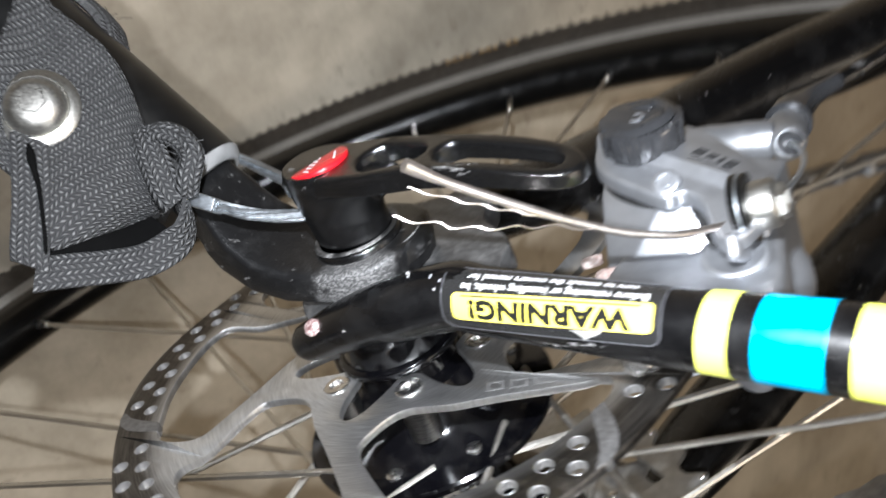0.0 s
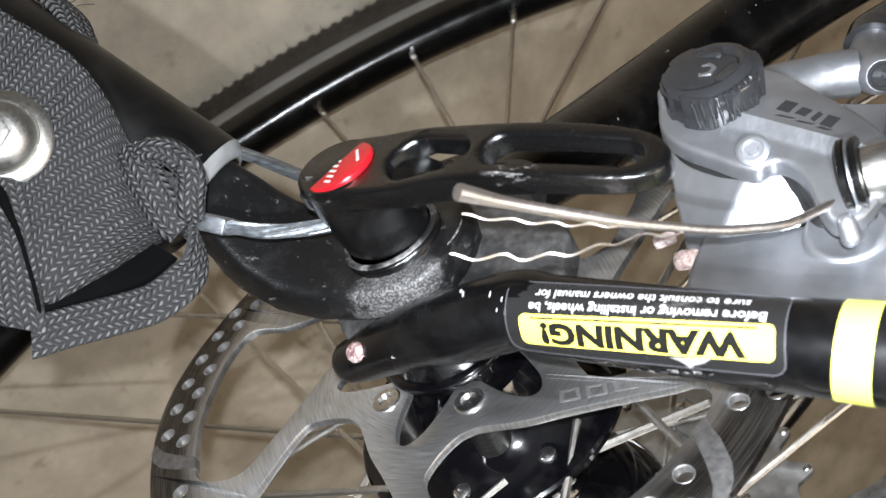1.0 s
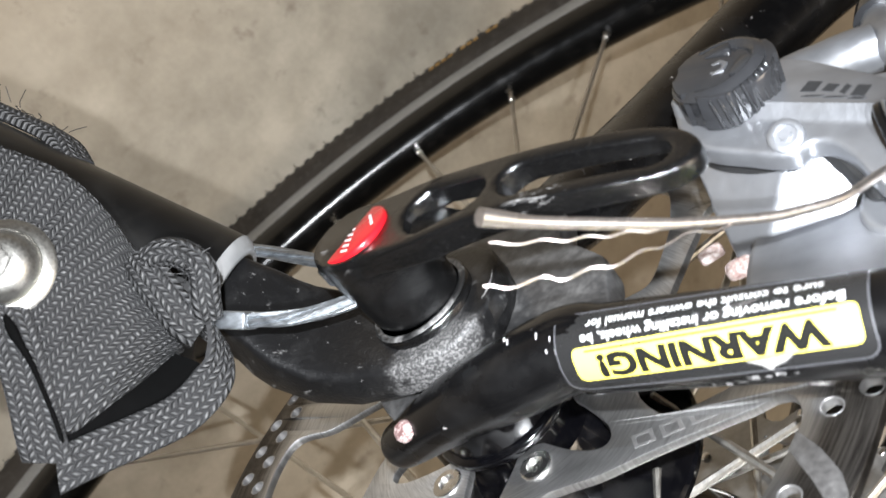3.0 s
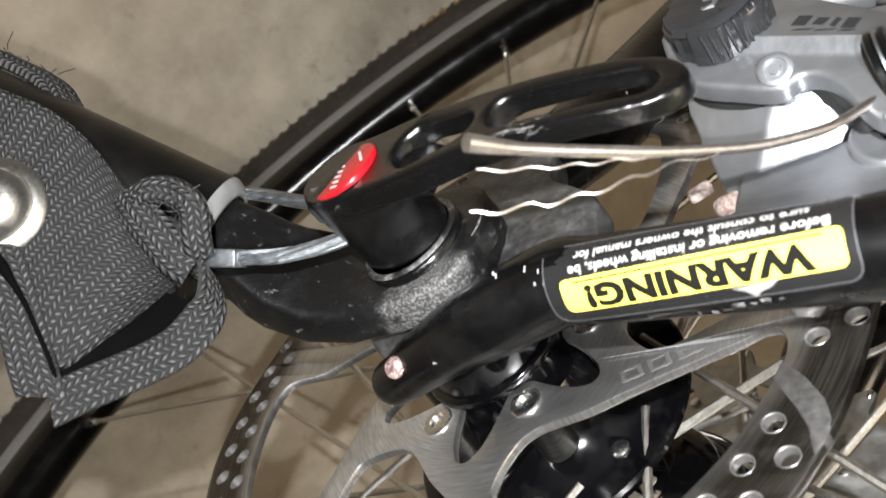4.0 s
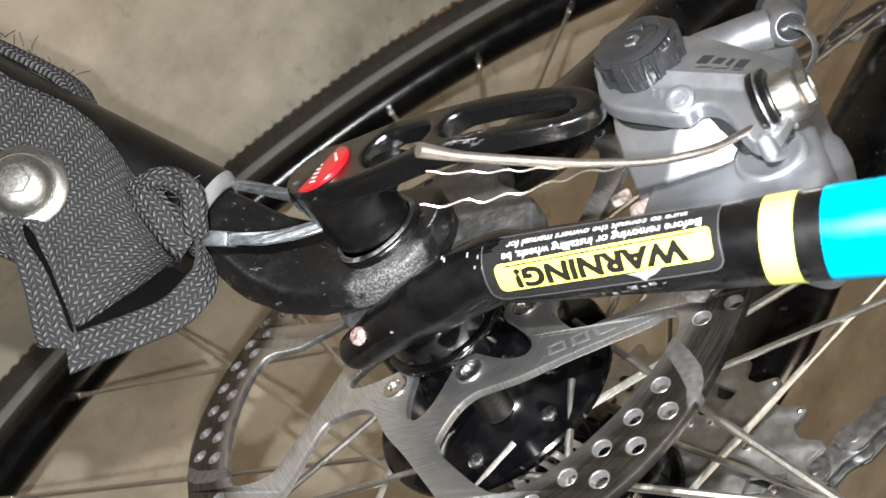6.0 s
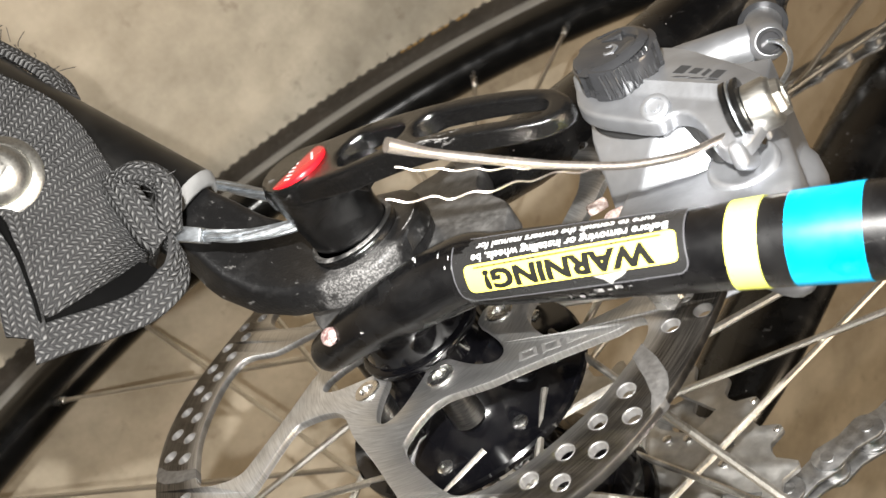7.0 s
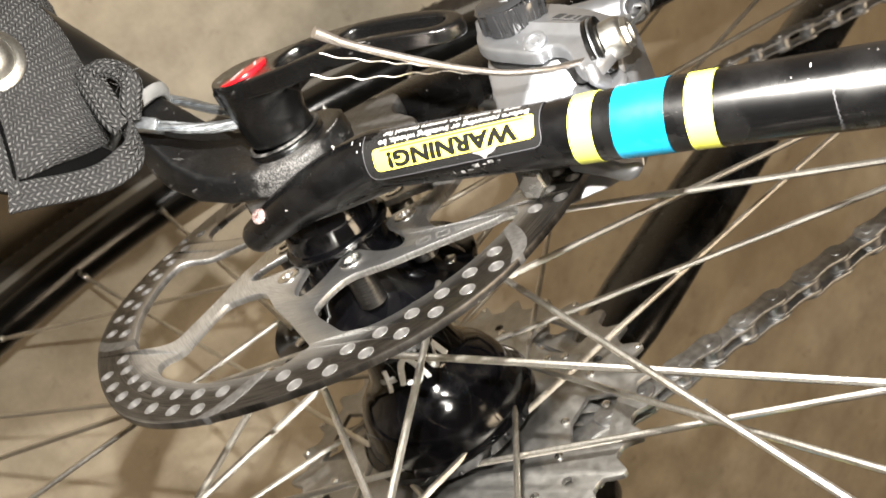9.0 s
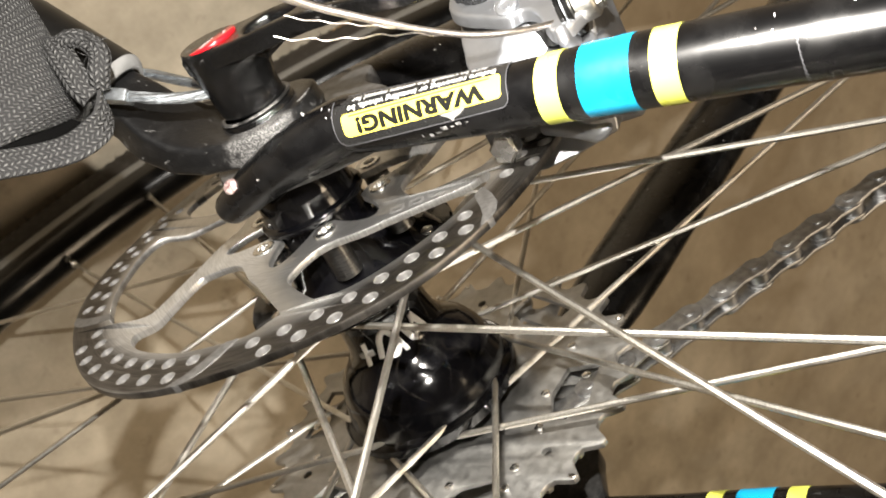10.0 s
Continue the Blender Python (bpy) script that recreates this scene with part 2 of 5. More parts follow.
M_ZINC = brushed("zinc_plated_steel", (0.46, 0.49, 0.52), 0.28, (1, 4, 4))
M_CHROME = brushed("bright_steel", (0.80, 0.79, 0.77), 0.14, vary=0.12)
M_BOLT = brushed("dull_bolt_steel", (0.44, 0.43, 0.40), 0.26, (1, 6, 6), vary=0.25)
M_SPOKE = brushed("spoke_steel", (0.72, 0.69, 0.63), 0.27, (6, 6, 1), vary=0.2)
M_ROTOR = brushed_rotor()
M_ALLOY = plain("silver_caliper_paint", (0.33, 0.34, 0.36), 0.42, metal=0.85, vary=0.38, scale=75, bump=0.4, dist=0.0003, dust=0.08)
M_KNOB = plain("smoky_dark_plastic", (0.020, 0.0205, 0.022), 0.16, scale=120, bump=0.08, dust=0.02)
M_COPPER = brushed("tinned_wire", (0.62, 0.57, 0.53), 0.28, (8, 8, 1), vary=0.2)
M_RUBBER = plain("black_tyre_rubber", (0.030, 0.024, 0.018), 0.7, scale=160, bump=0.35, dust=0.14)
M_RIM = plain("black_anodised_rim", (0.003, 0.003, 0.003), 0.2, scale=60, bump=0.03, dust=0.03)
M_ETCH = plain("etched_steel", (0.46, 0.455, 0.45), 0.42, metal=0.92)
M_PRINT = plain("dark_print", (0.02, 0.021, 0.023), 0.5, vary=0.15)
M_TRACK = brushed("worn_brake_track", (0.40, 0.40, 0.39), 0.42, (2, 2, 2), vary=0.2, metal=0.55)
M_GROOVE = brushed("wiping_groove_steel", (0.24, 0.235, 0.23), 0.35, (2, 2, 2), metal=0.9)
M_HUB = plain("gloss_black_hub", (0.0015, 0.0015, 0.002), 0.10, scale=90, bump=0.02, dust=0.02)
M_COG = brushed("cassette_steel", (0.50, 0.495, 0.48), 0.36, vary=0.2)
M_CHAIN = brushed("chain_steel", (0.36, 0.36, 0.36), 0.32, vary=0.4)
M_YELLOW = plain("yellow_sticker", (0.80, 0.68, 0.10), 0.35, vary=0.06, scale=90, bump=0.02)
M_LIME = plain("lime_yellow_band", (0.72, 0.74, 0.12), 0.3, vary=0.05, scale=90, bump=0.02)
M_BLUE = plain("cyan_blue_band", (0.0, 0.30, 0.52), 0.3, vary=0.08, scale=90, bump=0.02)
M_BLACKFILM = plain("black_sticker_film", (0.012, 0.012, 0.012), 0.25, vary=0.1, scale=90, bump=0.03)
M_INK = plain("black_ink", (0.006, 0.006, 0.005), 0.8, vary=0.1, spec=0.1)
M_WHITE = plain("white_print", (0.45, 0.445, 0.44), 0.45, vary=0.08)
M_GREYPRINT = plain("grey_print", (0.06, 0.06, 0.065), 0.4, vary=0.1)
M_RED = plain("red_enamel_cap", (0.30, 0.006, 0.010), 0.2, vary=0.12, scale=200, bump=0.03, coat=0.3)
M_TAN = plain("tan_tyre_label", (0.50, 0.30, 0.08), 0.6, vary=0.2)
M_PAD = scuffed("worn_pad_lining", (0.17, 0.10, 0.085), (0.46, 0.41, 0.38), 350, 0.40, 0.60, 0.7)


# ---- mesh builders (millimetres in the bicycle frame) ----
WORLD = {}
WHEEL = HUB @ Matrix.Translation((0.0032, 0, 0.0059)) @ Matrix.Rotation(radians(-1.8), 4, "X")  # the wheel's place and tilt, set to fit the camera's view
RIM = HUB @ Matrix.Translation((0.0032, 0, 0.0050)) @ Matrix.Rotation(radians(-2.0), 4, "Z") @ Matrix.Rotation(radians(-1.0), 4, "X")  # the rim's own offset and tilt, chosen to fit the camera's view
FRAME = HUB


def thing(name, m, label, category):
    ob = tagged(new(name), label, category)
    ob.empty_display_size = 0.05
    ob.matrix_basis = m
    WORLD[ob] = m
    return ob


DEPTH = {}


def hang(ob, parent, m):
    while DEPTH.get(parent, 1) >= 3:
        parent = parent.parent
    DEPTH[ob] = DEPTH.get(parent, 1) + 1
    ob.parent = parent
    ob.matrix_basis = WORLD[parent].inverted() @ m
    WORLD[ob] = m
    return ob


def part(name, bm, material, parent, label="", smooth=40, m=None):
    """Links a bmesh in millimetres as one mesh object under a thing or a part."""
    bmesh.ops.recalc_face_normals(bm, faces=bm.faces)
    bmesh.ops.scale(bm, vec=(0.001,) * 3, verts=bm.verts)
    me = bpy.data.meshes.new(name)
    for f in bm.faces:
        f.smooth = smooth > 0
    if smooth:
        for e in bm.edges:
            e.smooth = len(e.link_faces) == 2 and e.calc_face_angle(0) < radians(smooth)
    bm.to_mesh(me)
    bm.free()
    for mat in material if isinstance(material, (list, tuple)) else [material]:
        me.materials.append(mat)
    ob = hang(new(name, me), parent, m or FRAME)
    if label:
        tagged(ob, label)
    return ob


def again(ob, parent, m):
    """Another object on the same mesh."""
    return hang(new(ob.name.split(".")[0], ob.data), parent, m)


def spline(points, n):
    """Catmull-Rom through the points, n steps a span."""
    p = [Vector(q) for q in points]
    p = [2 * p[0] - p[1], *p, 2 * p[-1] - p[-2]]
    out = []
    for a, b, c, d in zip(p, p[1:], p[2:], p[3:]):
        for k in range(n):
            t = k / n
            out.append(0.5 * (2 * b + (c - a) * t + (2 * a - 5 * b + 4 * c - d) * t * t + (3 * b - a - 3 * c + d) * t**3))
    return out + [p[-2]]


def loft(rings, bm=None, caps=True, closed=True):
    bm = bm or bmesh.new()
    vs = [[bm.verts.new(v) for v in ring] for ring in rings]
    count = len(vs[0])
    for a, b in zip(vs, vs[1:]):
        for k in range(count if closed else count - 1):
            j = (k + 1) % count
            bm.faces.new((a[k], a[j], b[j], b[k]))
    if caps and closed:
        bm.faces.new(vs[0])
        bm.faces.new(vs[-1])
    return bm


def sweep(path, radius, seg=12, up=(0, 0, 1), ratio=1.0, bm=None, caps=True, power=2.0):
    """A tube along a path; radius one number or one a point; ratio flattens it across up; power squares its section."""
    p = [Vector(q) for q in path]
    rad = radius if isinstance(radius, (list, tuple)) else [radius] * len(p)
    ratios = ratio if isinstance(ratio, (list, tuple)) else [ratio] * len(p)
    rings, ref = [], Vector(up)
    for k, q in enumerate(p):
        t = (p[min(k + 1, len(p) - 1)] - p[max(k - 1, 0)]).normalized()
        side = t.cross(ref).normalized()
        ref = side.cross(t).normalized()
        ring = []
        for j in range(seg):
            a = 2 * math.pi * j / seg
            c, s = math.cos(a), math.sin(a)
            e = 2 / power
            c, s = math.copysign(abs(c) ** e, c), math.copysign(abs(s) ** e, s)
            ring.append(q + side * (c * rad[k] * ratios[k]) + ref * (s * rad[k]))
        rings.append(ring)
    return loft(rings, bm, caps)


def lathe(profile, seg=40, centre=(0, 0, 0), axis=(0, 1, 0), bm=None):
    """Turns (along, radius) pairs about an axis."""
    a = Vector(axis).normalized()
    u = a.orthogonal().normalized()
    w = a.cross(u)
    c = Vector(centre)
    rings = [[c + a * d + (u * math.cos(2 * math.pi * k / seg) + w * math.sin(2 * math.pi * k / seg)) * max(r, 0.01) for k in range(seg)] for d, r in profile]
    return loft(rings, bm)


def block(size, m, bevel=0.6, segments=2, bm=None):
    """A box with rounded edges at the pose m (its translation in millimetres)."""
    b = bmesh.new()
    bmesh.ops.create_cube(b, size=1)
    bmesh.ops.scale(b, vec=size, verts=b.verts)
    if bevel:
        bmesh.ops.bevel(b, geom=b.edges[:], offset=bevel, segments=segments, affect="EDGES", profile=0.5)
    bmesh.ops.transform(b, matrix=m, verts=b.verts)
    if bm is None:
        return b
    merge(bm, b)
    return bm


def merge(bm, other):
    me = bpy.data.meshes.new("temporary")
    other.to_mesh(me)
    other.free()
    bm.from_mesh(me)
    bpy.data.meshes.remove(me)
    return bm


def plate(outlines, thick, bevel=0.15, m=None, bm=None, rounds=1):
    """A flat plate from closed outlines (holes inside the first), made solid by a filled curve."""
    cu = bpy.data.curves.new("temporary", "CURVE")
    cu.dimensions, cu.fill_mode, cu.extrude, cu.bevel_depth, cu.bevel_resolution = "2D", "BOTH", thick / 2 - bevel, bevel, rounds
    cu.offset = -bevel
    for line in outlines:
        s = cu.splines.new("POLY")
        s.points.add(len(line) - 1)
        for pt, (x, y) in zip(s.points, line):
            pt.co = (x, y, 0, 1)
        s.use_cyclic_u = True
    return solid(cu, m, bm)


def lettering(body, size, width, bold=0.0, m=None, align="CENTER", extrude=0.0):
    """Words in the built-in font, made as wide as told."""
    cu = bpy.data.curves.new("temporary", "FONT")
    cu.offset = bold
    cu.body, cu.size, cu.align_x, cu.align_y, cu.extrude, cu.resolution_u = body, size, align, "CENTER", extrude, 3
    bm = solid(cu, m, None)
    xs = [v.co.x for v in bm.verts]
    mid, f = (min(xs) + max(xs)) / 2, width / (max(xs) - min(xs))
    for v in bm.verts:
        v.co.x = (v.co.x - mid) * f
    return bm


def solid(cu, m, bm):
    ob = bpy.data.objects.new("temporary", cu)
    scene.collection.objects.link(ob)
    me = bpy.data.meshes.new_from_object(ob.evaluated_get(bpy.context.evaluated_depsgraph_get()))
    bpy.data.objects.remove(ob)
    bpy.data.curves.remove(cu)
    b = bmesh.new()
    b.from_mesh(me)
    bpy.data.meshes.remove(me)
    bmesh.ops.remove_doubles(b, verts=b.verts, dist=0.002)
    if m is not None:
        bmesh.ops.transform(b, matrix=m, verts=b.verts)
    return merge(bm, b) if bm else b


def axes(origin, x, y):
    """A pose in millimetres from an origin and two directions: local x, and local y as near as it can be."""
    x = Vector(x).normalized()
    z = x.cross(Vector(y)).normalized()
    y = z.cross(x)
    m = Matrix((x, y, z)).transposed().to_4x4()
    m.translation = Vector(origin)
    return m


def circle(r, n=16, x=0.0, y=0.0, turn=0.0):
    return [(x + r * math.cos(turn + 2 * math.pi * k / n), y + r * math.sin(turn + 2 * math.pi * k / n)) for k in range(n)]


def polar(r, deg):
    return (r * math.cos(radians(deg)), r * math.sin(radians(deg)))


SIDE = Matrix(((1, 0, 0, 0), (0, 0, 1, 0), (0, 1, 0, 0), (0, 0, 0, 1)))  # plate's x, y to the frame's x, z; its thickness along y


def at_y(y):
    return Matrix.Translation((0, y, 0)) @ SIDE


def ribbon(path, width, normals, thick=1.6, across=5, bm=None, bulge=0.0, mitre=(0.0, 0.0)):
    """A woven strap along a path; UV in millimetres. normals: the way its face looks, at the first and last points or at each."""
    p = [Vector(q) for q in path]
    nn = [Vector(q).normalized() for q in normals]
    bm = bm or bmesh.new()
    uv = bm.loops.layers.uv.verify()
    rows, length = [], 0.0
    for k, q in enumerate(p):
        f = k / (len(p) - 1) * (len(nn) - 1)
        i = min(int(f), len(nn) - 2)
        n = nn[i].lerp(nn[i + 1], f - i).normalized()
        t = (p[min(k + 1, len(p) - 1)] - p[max(k - 1, 0)]).normalized()
        w = t.cross(n).normalized()
        n = w.cross(t).normalized()
        if k:
            length += (q - p[k - 1]).length
        line = []
        for side in (1, -1):
            for j in range(across + 1) if side == 1 else range(across, -1, -1):
                s = j / across - 0.5
                edge = 1 - abs(2 * s) ** 6 * 0.6
                slant = mitre[0] * max(0.0, 1 - 4 * k / (len(p) - 1)) + mitre[1] * max(0.0, 4 * k / (len(p) - 1) - 3)
                line.append((q + t * (s * width * slant) + w * (s * width) + n * (side * thick / 2 * edge + bulge * (0.25 - s * s)), (s * width, length)))
        rows.append([(bm.verts.new(c), t2) for c, t2 in line])
    count = len(rows[0])
    for a, b in zip(rows, rows[1:]):
        for k in range(count):
            j = (k + 1) % count
            f = bm.faces.new((a[k][0], a[j][0], b[j][0], b[k][0]))
            for loop, t2 in zip(f.loops, (a[k][1], a[j][1], b[j][1], b[k][1])):
                loop[uv].uv = t2
    bm.faces.new([v for v, _ in rows[0]])
    bm.faces.new([v for v, _ in rows[-1]])
    return bm


# ---- the place: floor and plain walls ----
def slab(name, size, place, material, label, category):
    bm = bmesh.new()
    bmesh.ops.create_cube(bm, size=1)
    bmesh.ops.scale(bm, vec=size, verts=bm.verts)
    me = bpy.data.meshes.new(name)
    bm.to_mesh(me)
    bm.free()
    me.materials.append(material)
    ob = new(name, me)
    ob.location = place
    return tagged(ob, label, category, kind="structure")


slab("floor", (7.0, 6.0, 0.2), (0.4, 0, -0.1062), M_FLOOR, "worn beige-grey concrete floor with mottled stains", "floor")
slab("wall_north", (7.4, 0.2, 2.6), (0.4, 3.1, 1.3), M_WALL, "plain grey plastered garage wall", "wall")
slab("wall_south", (7.4, 0.2, 2.6), (0.4, -3.1, 1.3), M_WALL, "plain grey plastered garage wall", "wall")
slab("wall_east", (0.2, 6.0, 2.6), (4.0, 0, 1.3), M_WALL, "plain grey plastered garage wall", "wall")
slab("wall_west", (0.2, 6.0, 2.6), (-3.2, 0, 1.3), M_WALL, "plain grey plastered garage wall", "wall")
slab("ceiling", (7.4, 6.4, 0.2), (0.4, 0, 2.7), M_WALL, "plain grey garage ceiling", "ceiling")

# ---- the bicycle ----
bike = thing("bicycle", Matrix.Translation((0, 0, 0)), "black bicycle's rear end with disc brake, standing on concrete", "bicycle")


def stay(x):
    """Axis of the left seat stay."""
    f = min(1.0, max(0.0, (105 - x) / 25)) * (1.0 if x > 44 else max(0.0, (x - 20) / 24))
    return Vector((x, 73.0 - 0.09 * (x - 88) - 0.45 * f, 19.2 + 0.05 * (x - 88) + 0.5 * f))


STAY_R = 7.0


def stay_r(x):
    """The tube thins towards the dropout."""
    return 7.35 - 0.5 * min(1.0, max(0.0, (105 - x) / 25))


def on_stay(x, deg, lift=0.0):
    """A point on the stay's skin; deg 0 looks out to the left, 90 along z."""
    a = radians(deg)
    return stay(x) + Vector((0, math.cos(a), math.sin(a))) * (stay_r(x) + lift)


def stay_path(side):
    pts = [(-2.5, 68, 23), (2, 69.5, 22.6), (9, 72, 22), (18, 74.5, 21), (27, 76.2, 19.8), tuple(stay(38)), tuple(stay(44))]
    pts += [tuple(stay(x)) for x in (52, 60, 70, 80, 88, 96, 105, 112, 120, 140, 180, 230, 290)]
    return [(x, y * side, z) for x, y, z in pts]


def rounded_tube(path, radii, seg=28, **more):
    """A tube whose first end is domed."""
    p = spline(path, 6)
    f = [k / (len(p) - 1) * (len(radii) - 1) for k in range(len(p))]
    r = [radii[int(a)] + (radii[min(int(a) + 1, len(radii) - 1)] - radii[int(a)]) * (a - int(a)) for a in f]
    first, way = p[0], (p[0] - p[1]).normalized()
    dome = [(first + way * (r[0] * math.sin(a)), r[0] * max(0.02, math.cos(a))) for a in (1.5, 1.2, 0.9, 0.6, 0.3)]
    return sweep([q for q, _ in dome] + p, [q for _, q in dome] + r, seg, **more)


RIGHT = HUB @ Matrix.Translation((-0.0125, 0, -0.0032))  # the right stay is shifted so its stripes fit the camera's view
seat_stay = part("seat_stay", rounded_tube(stay_path(1), [4.6, 5.0, 5.6, 6.3, 6.9, 7.0, 6.9] + [stay_r(x) for x in (52, 60, 70, 80, 88, 96, 105, 112, 120, 140, 180, 230, 290)]), M_PAINT, bike, "scratched gloss black seat stay tube")
right_stay = part("seat_stay", rounded_tube(stay_path(-1), [4.6, 5.0, 5.6, 6.3, 6.9, 7.0, 6.9] + [stay_r(x) for x in (52, 60, 70, 80, 88, 96, 105, 112, 120, 140, 180, 230, 290)]), M_PAINT, bike, "gloss black seat stay tube", m=RIGHT)


part("chipped_spot", lathe([(-0.6, 2.1), (0.0, 1.8), (0.3, 1.1), (0.4, 0.2)], 9, (4.5, 75.4, 26.7), (0.14, 0.76, 0.60)), M_CHIP, seat_stay, "bare chipped metal spot")


def band(x0, x1, side=1, lift=0.12, deg=(0, 360)):
    rings = []
    full = deg[1] - deg[0] >= 360
    steps = 40
    for k, (x, l) in enumerate(((x0, -0.1), (x0, lift), (x1, lift), (x1, -0.1))):
        ring = []
        for j in range(steps if full else steps + 1):
            turn = deg[0] + (deg[1] - deg[0]) * j / steps
            q = on_stay(x + 0.9 * math.cos(radians(turn + 30)), turn, l)  # wound a little askew
            ring.append(Vector((q.x, q.y * side, q.z)))
        rings.append(ring)
    return loft(rings, caps=False, closed=full)


for stay_ob, side, place in ((seat_stay, 1, HUB), (right_stay, -1, RIGHT)):
    part("stripe", band(89.3, 94.2, side), M_LIME, stay_ob, "lime yellow band", m=place)
    part("stripe", band(98.2, 108.6, side), M_BLUE, stay_ob, "cyan blue band", m=place)
    part("stripe", band(112.5, 117.6, side), M_LIME, stay_ob, "lime yellow band", m=place)


def wrapped(bm, x_mid, deg_mid, lift, cuts=0.7):
    """Bends a flat drawing (reading along -x) round the stay, stuck on a little askew."""
    ys = [v.co.y for v in bm.verts]
    y = min(ys) + cuts
    while y < max(ys):
        bmesh.ops.bisect_plane(bm, geom=bm.verts[:] + bm.edges[:] + bm.faces[:], plane_co=(0, y, 0), plane_no=(0, 1, 0))
        y += cuts
    xs = [v.co.x for v in bm.verts]
    x = min(xs) + 2.5
    while x < max(xs):
        bmesh.ops.bisect_plane(bm, geom=bm.verts[:] + bm.edges[:] + bm.faces[:], plane_co=(x, 0, 0), plane_no=(1, 0, 0))
        x += 2.5
    for v in bm.verts:
        x = x_mid - v.co.x
        v.co = on_stay(x, deg_mid + math.degrees(v.co.y / STAY_R) - 0.61 * (x - 62.3), lift + 0.1 + v.co.z)
    return bm


def rounded_rect(w, h, r, n=5):
    pts = []
    for cx, cy, a0 in ((w / 2 - r, h / 2 - r, 0), (-w / 2 + r, h / 2 - r, 90), (-w / 2 + r, -h / 2 + r, 180), (w / 2 - r, -h / 2 + r, 270)):
        pts += [(cx + r * math.cos(radians(a0 + 90 * k / n)), cy + r * math.sin(radians(a0 + 90 * k / n))) for k in range(n + 1)]
    return pts


def face(outline):
    bm = bmesh.new()
    bm.faces.new([bm.verts.new((x, y, 0)) for x, y in outline])
    return bm


sticker = part("warning_sticker", wrapped(face(rounded_rect(44.0, 13.2, 2.2)), 61.6, 35, 0.06), M_BLACKFILM, seat_stay, "black warning sticker with yellow panel")
part("sticker_edge", wrapped(plate([rounded_rect(44.2, 13.4, 2.2), rounded_rect(43.8, 13.0, 2.0)], 0.06, 0.0), 61.6, 35, 0.10), M_GREYPRINT, sticker, "thin worn sticker edge")
part("yellow_panel", wrapped(face(rounded_rect(40.2, 5.3, 1.1)), 62.2, 50.5, 0.12), M_YELLOW, sticker, "bright yellow panel")
part("lettering", wrapped(lettering("WARNING!", 4.7, 32.6, 0.24), 62.2, 53.0, 0.18), M_INK, sticker, "bold black word")
part("rule", wrapped(face(rounded_rect(35.5, 0.3, 0.1)), 62.0, 34.0, 0.18), M_INK, sticker)
part("lettering", wrapped(lettering("Before removing or installing wheels, be", 2.2, 37.0, 0.03), 62.4, 19, 0.14), M_WHITE, sticker, "small white words")
part("lettering", wrapped(lettering("sure to consult the owners manual for", 2.2, 33.6, 0.03), 61.5, 0, 0.14), M_WHITE, sticker, "small white words")
part("worn_patch", wrapped(face([(-3.4, -0.9), (3.0, -0.7), (1.2, 0.1), (0.2, 1.2), (-0.6, 0.5), (-2.0, 0.0)]), 70.0, 80, 0.15), M_TORN, sticker, "pale torn sticker corner")
for x, w, hgt in ((60.8, 0.35, 0.9), (63.0, 0.9, 1.0), (65.0, 1.3, 0.45), (66.8, 1.6, 0.9), (68.9, 1.0, 0.35), (70.6, 1.3, 0.7), (72.6, 0.8, 0.3)):
    part("scuff", wrapped(face(rounded_rect(w, hgt, 0.15)), x, 104 + 8 * math.sin(3 * x), 0.10), M_SCUFF, seat_stay, "small pale paint scuff")
rng = random.Random(21)
for k in range(26):
    x = rng.choice((33, 36, 40, 47)) + rng.uniform(-2.5, 2.5) if k < 16 else rng.uniform(122, 210)
    part("scuff", wrapped(face(rounded_rect(rng.uniform(0.15, 0.35), rng.uniform(0.3, 1.1), 0.07)), x, 40 + 0.61 * (x - 62.3) + rng.uniform(-25, 35), 0.06), M_WHITE, seat_stay, "small pale paint chip")
part("scratch_ring", wrapped(face([(y * 0.06 * (-1) ** k - 0.12, y) for k, y in enumerate(np.arange(-3.5, 7.5, 0.5))] + [(y * 0.06 * (-1) ** k + 0.12, y) for k, y in list(enumerate(np.arange(-3.5, 7.5, 0.5)))[::-1]]), 137.8, 125, 0.06), M_GREYPRINT, seat_stay, "thin pale scratch round the tube")

# dropout plates and chain stays
for side in (1, -1):
    outline = [(-14, -10), (-6, -19), (6, -27), (14, -30), (22, -27), (25, -17), (31, -12), (37, -7), (39, 0), (41, 6), (42, 12), (30, 18), (14, 22), (2, 24), (-10, 14), (-16, 2)]
    smooth_line = [(v.x, v.y) for v in spline([(x, z, 0) for x, z in outline + outline[:1]], 4)][:-1]
    part("dropout", plate([smooth_line], 7.0, 0.8, at_y(70.5 * side)), M_PLATE, bike, "dusty matt black forged dropout plate")
    if side > 0:
        line = [(12, 67, -26), (18, 58, -54), (24, 49, -84), (53, 41, -140), (90, 35, -192), (150, 31, -290), (200, 30, -380)]
        thick = [9, 9.5, 10, 10.5, 11, 11.2, 11.4, 11.6, 11.8, 12, 12.2, 12.6, 13, 13.4, 13.8, 14.2, 14.6, 15, 15.2] + [15.4] * 12
    else:
        line = [(17, -66, -44), (24, -64, -68), (38, -62, -111), (54, -60, -158), (95, -57, -280), (140, -52, -410)]
        thick = [9, 10.5, 12, 13.2, 14.5, 15.5, 16.5, 17] + [17.5] * 18
    part("chain_stay", sweep(spline(line, 5), thick, 24, up=(1, 0, 0.4), ratio=0.85 if side > 0 else 0.62), M_PAINT, bike, "black tapered chain stay")

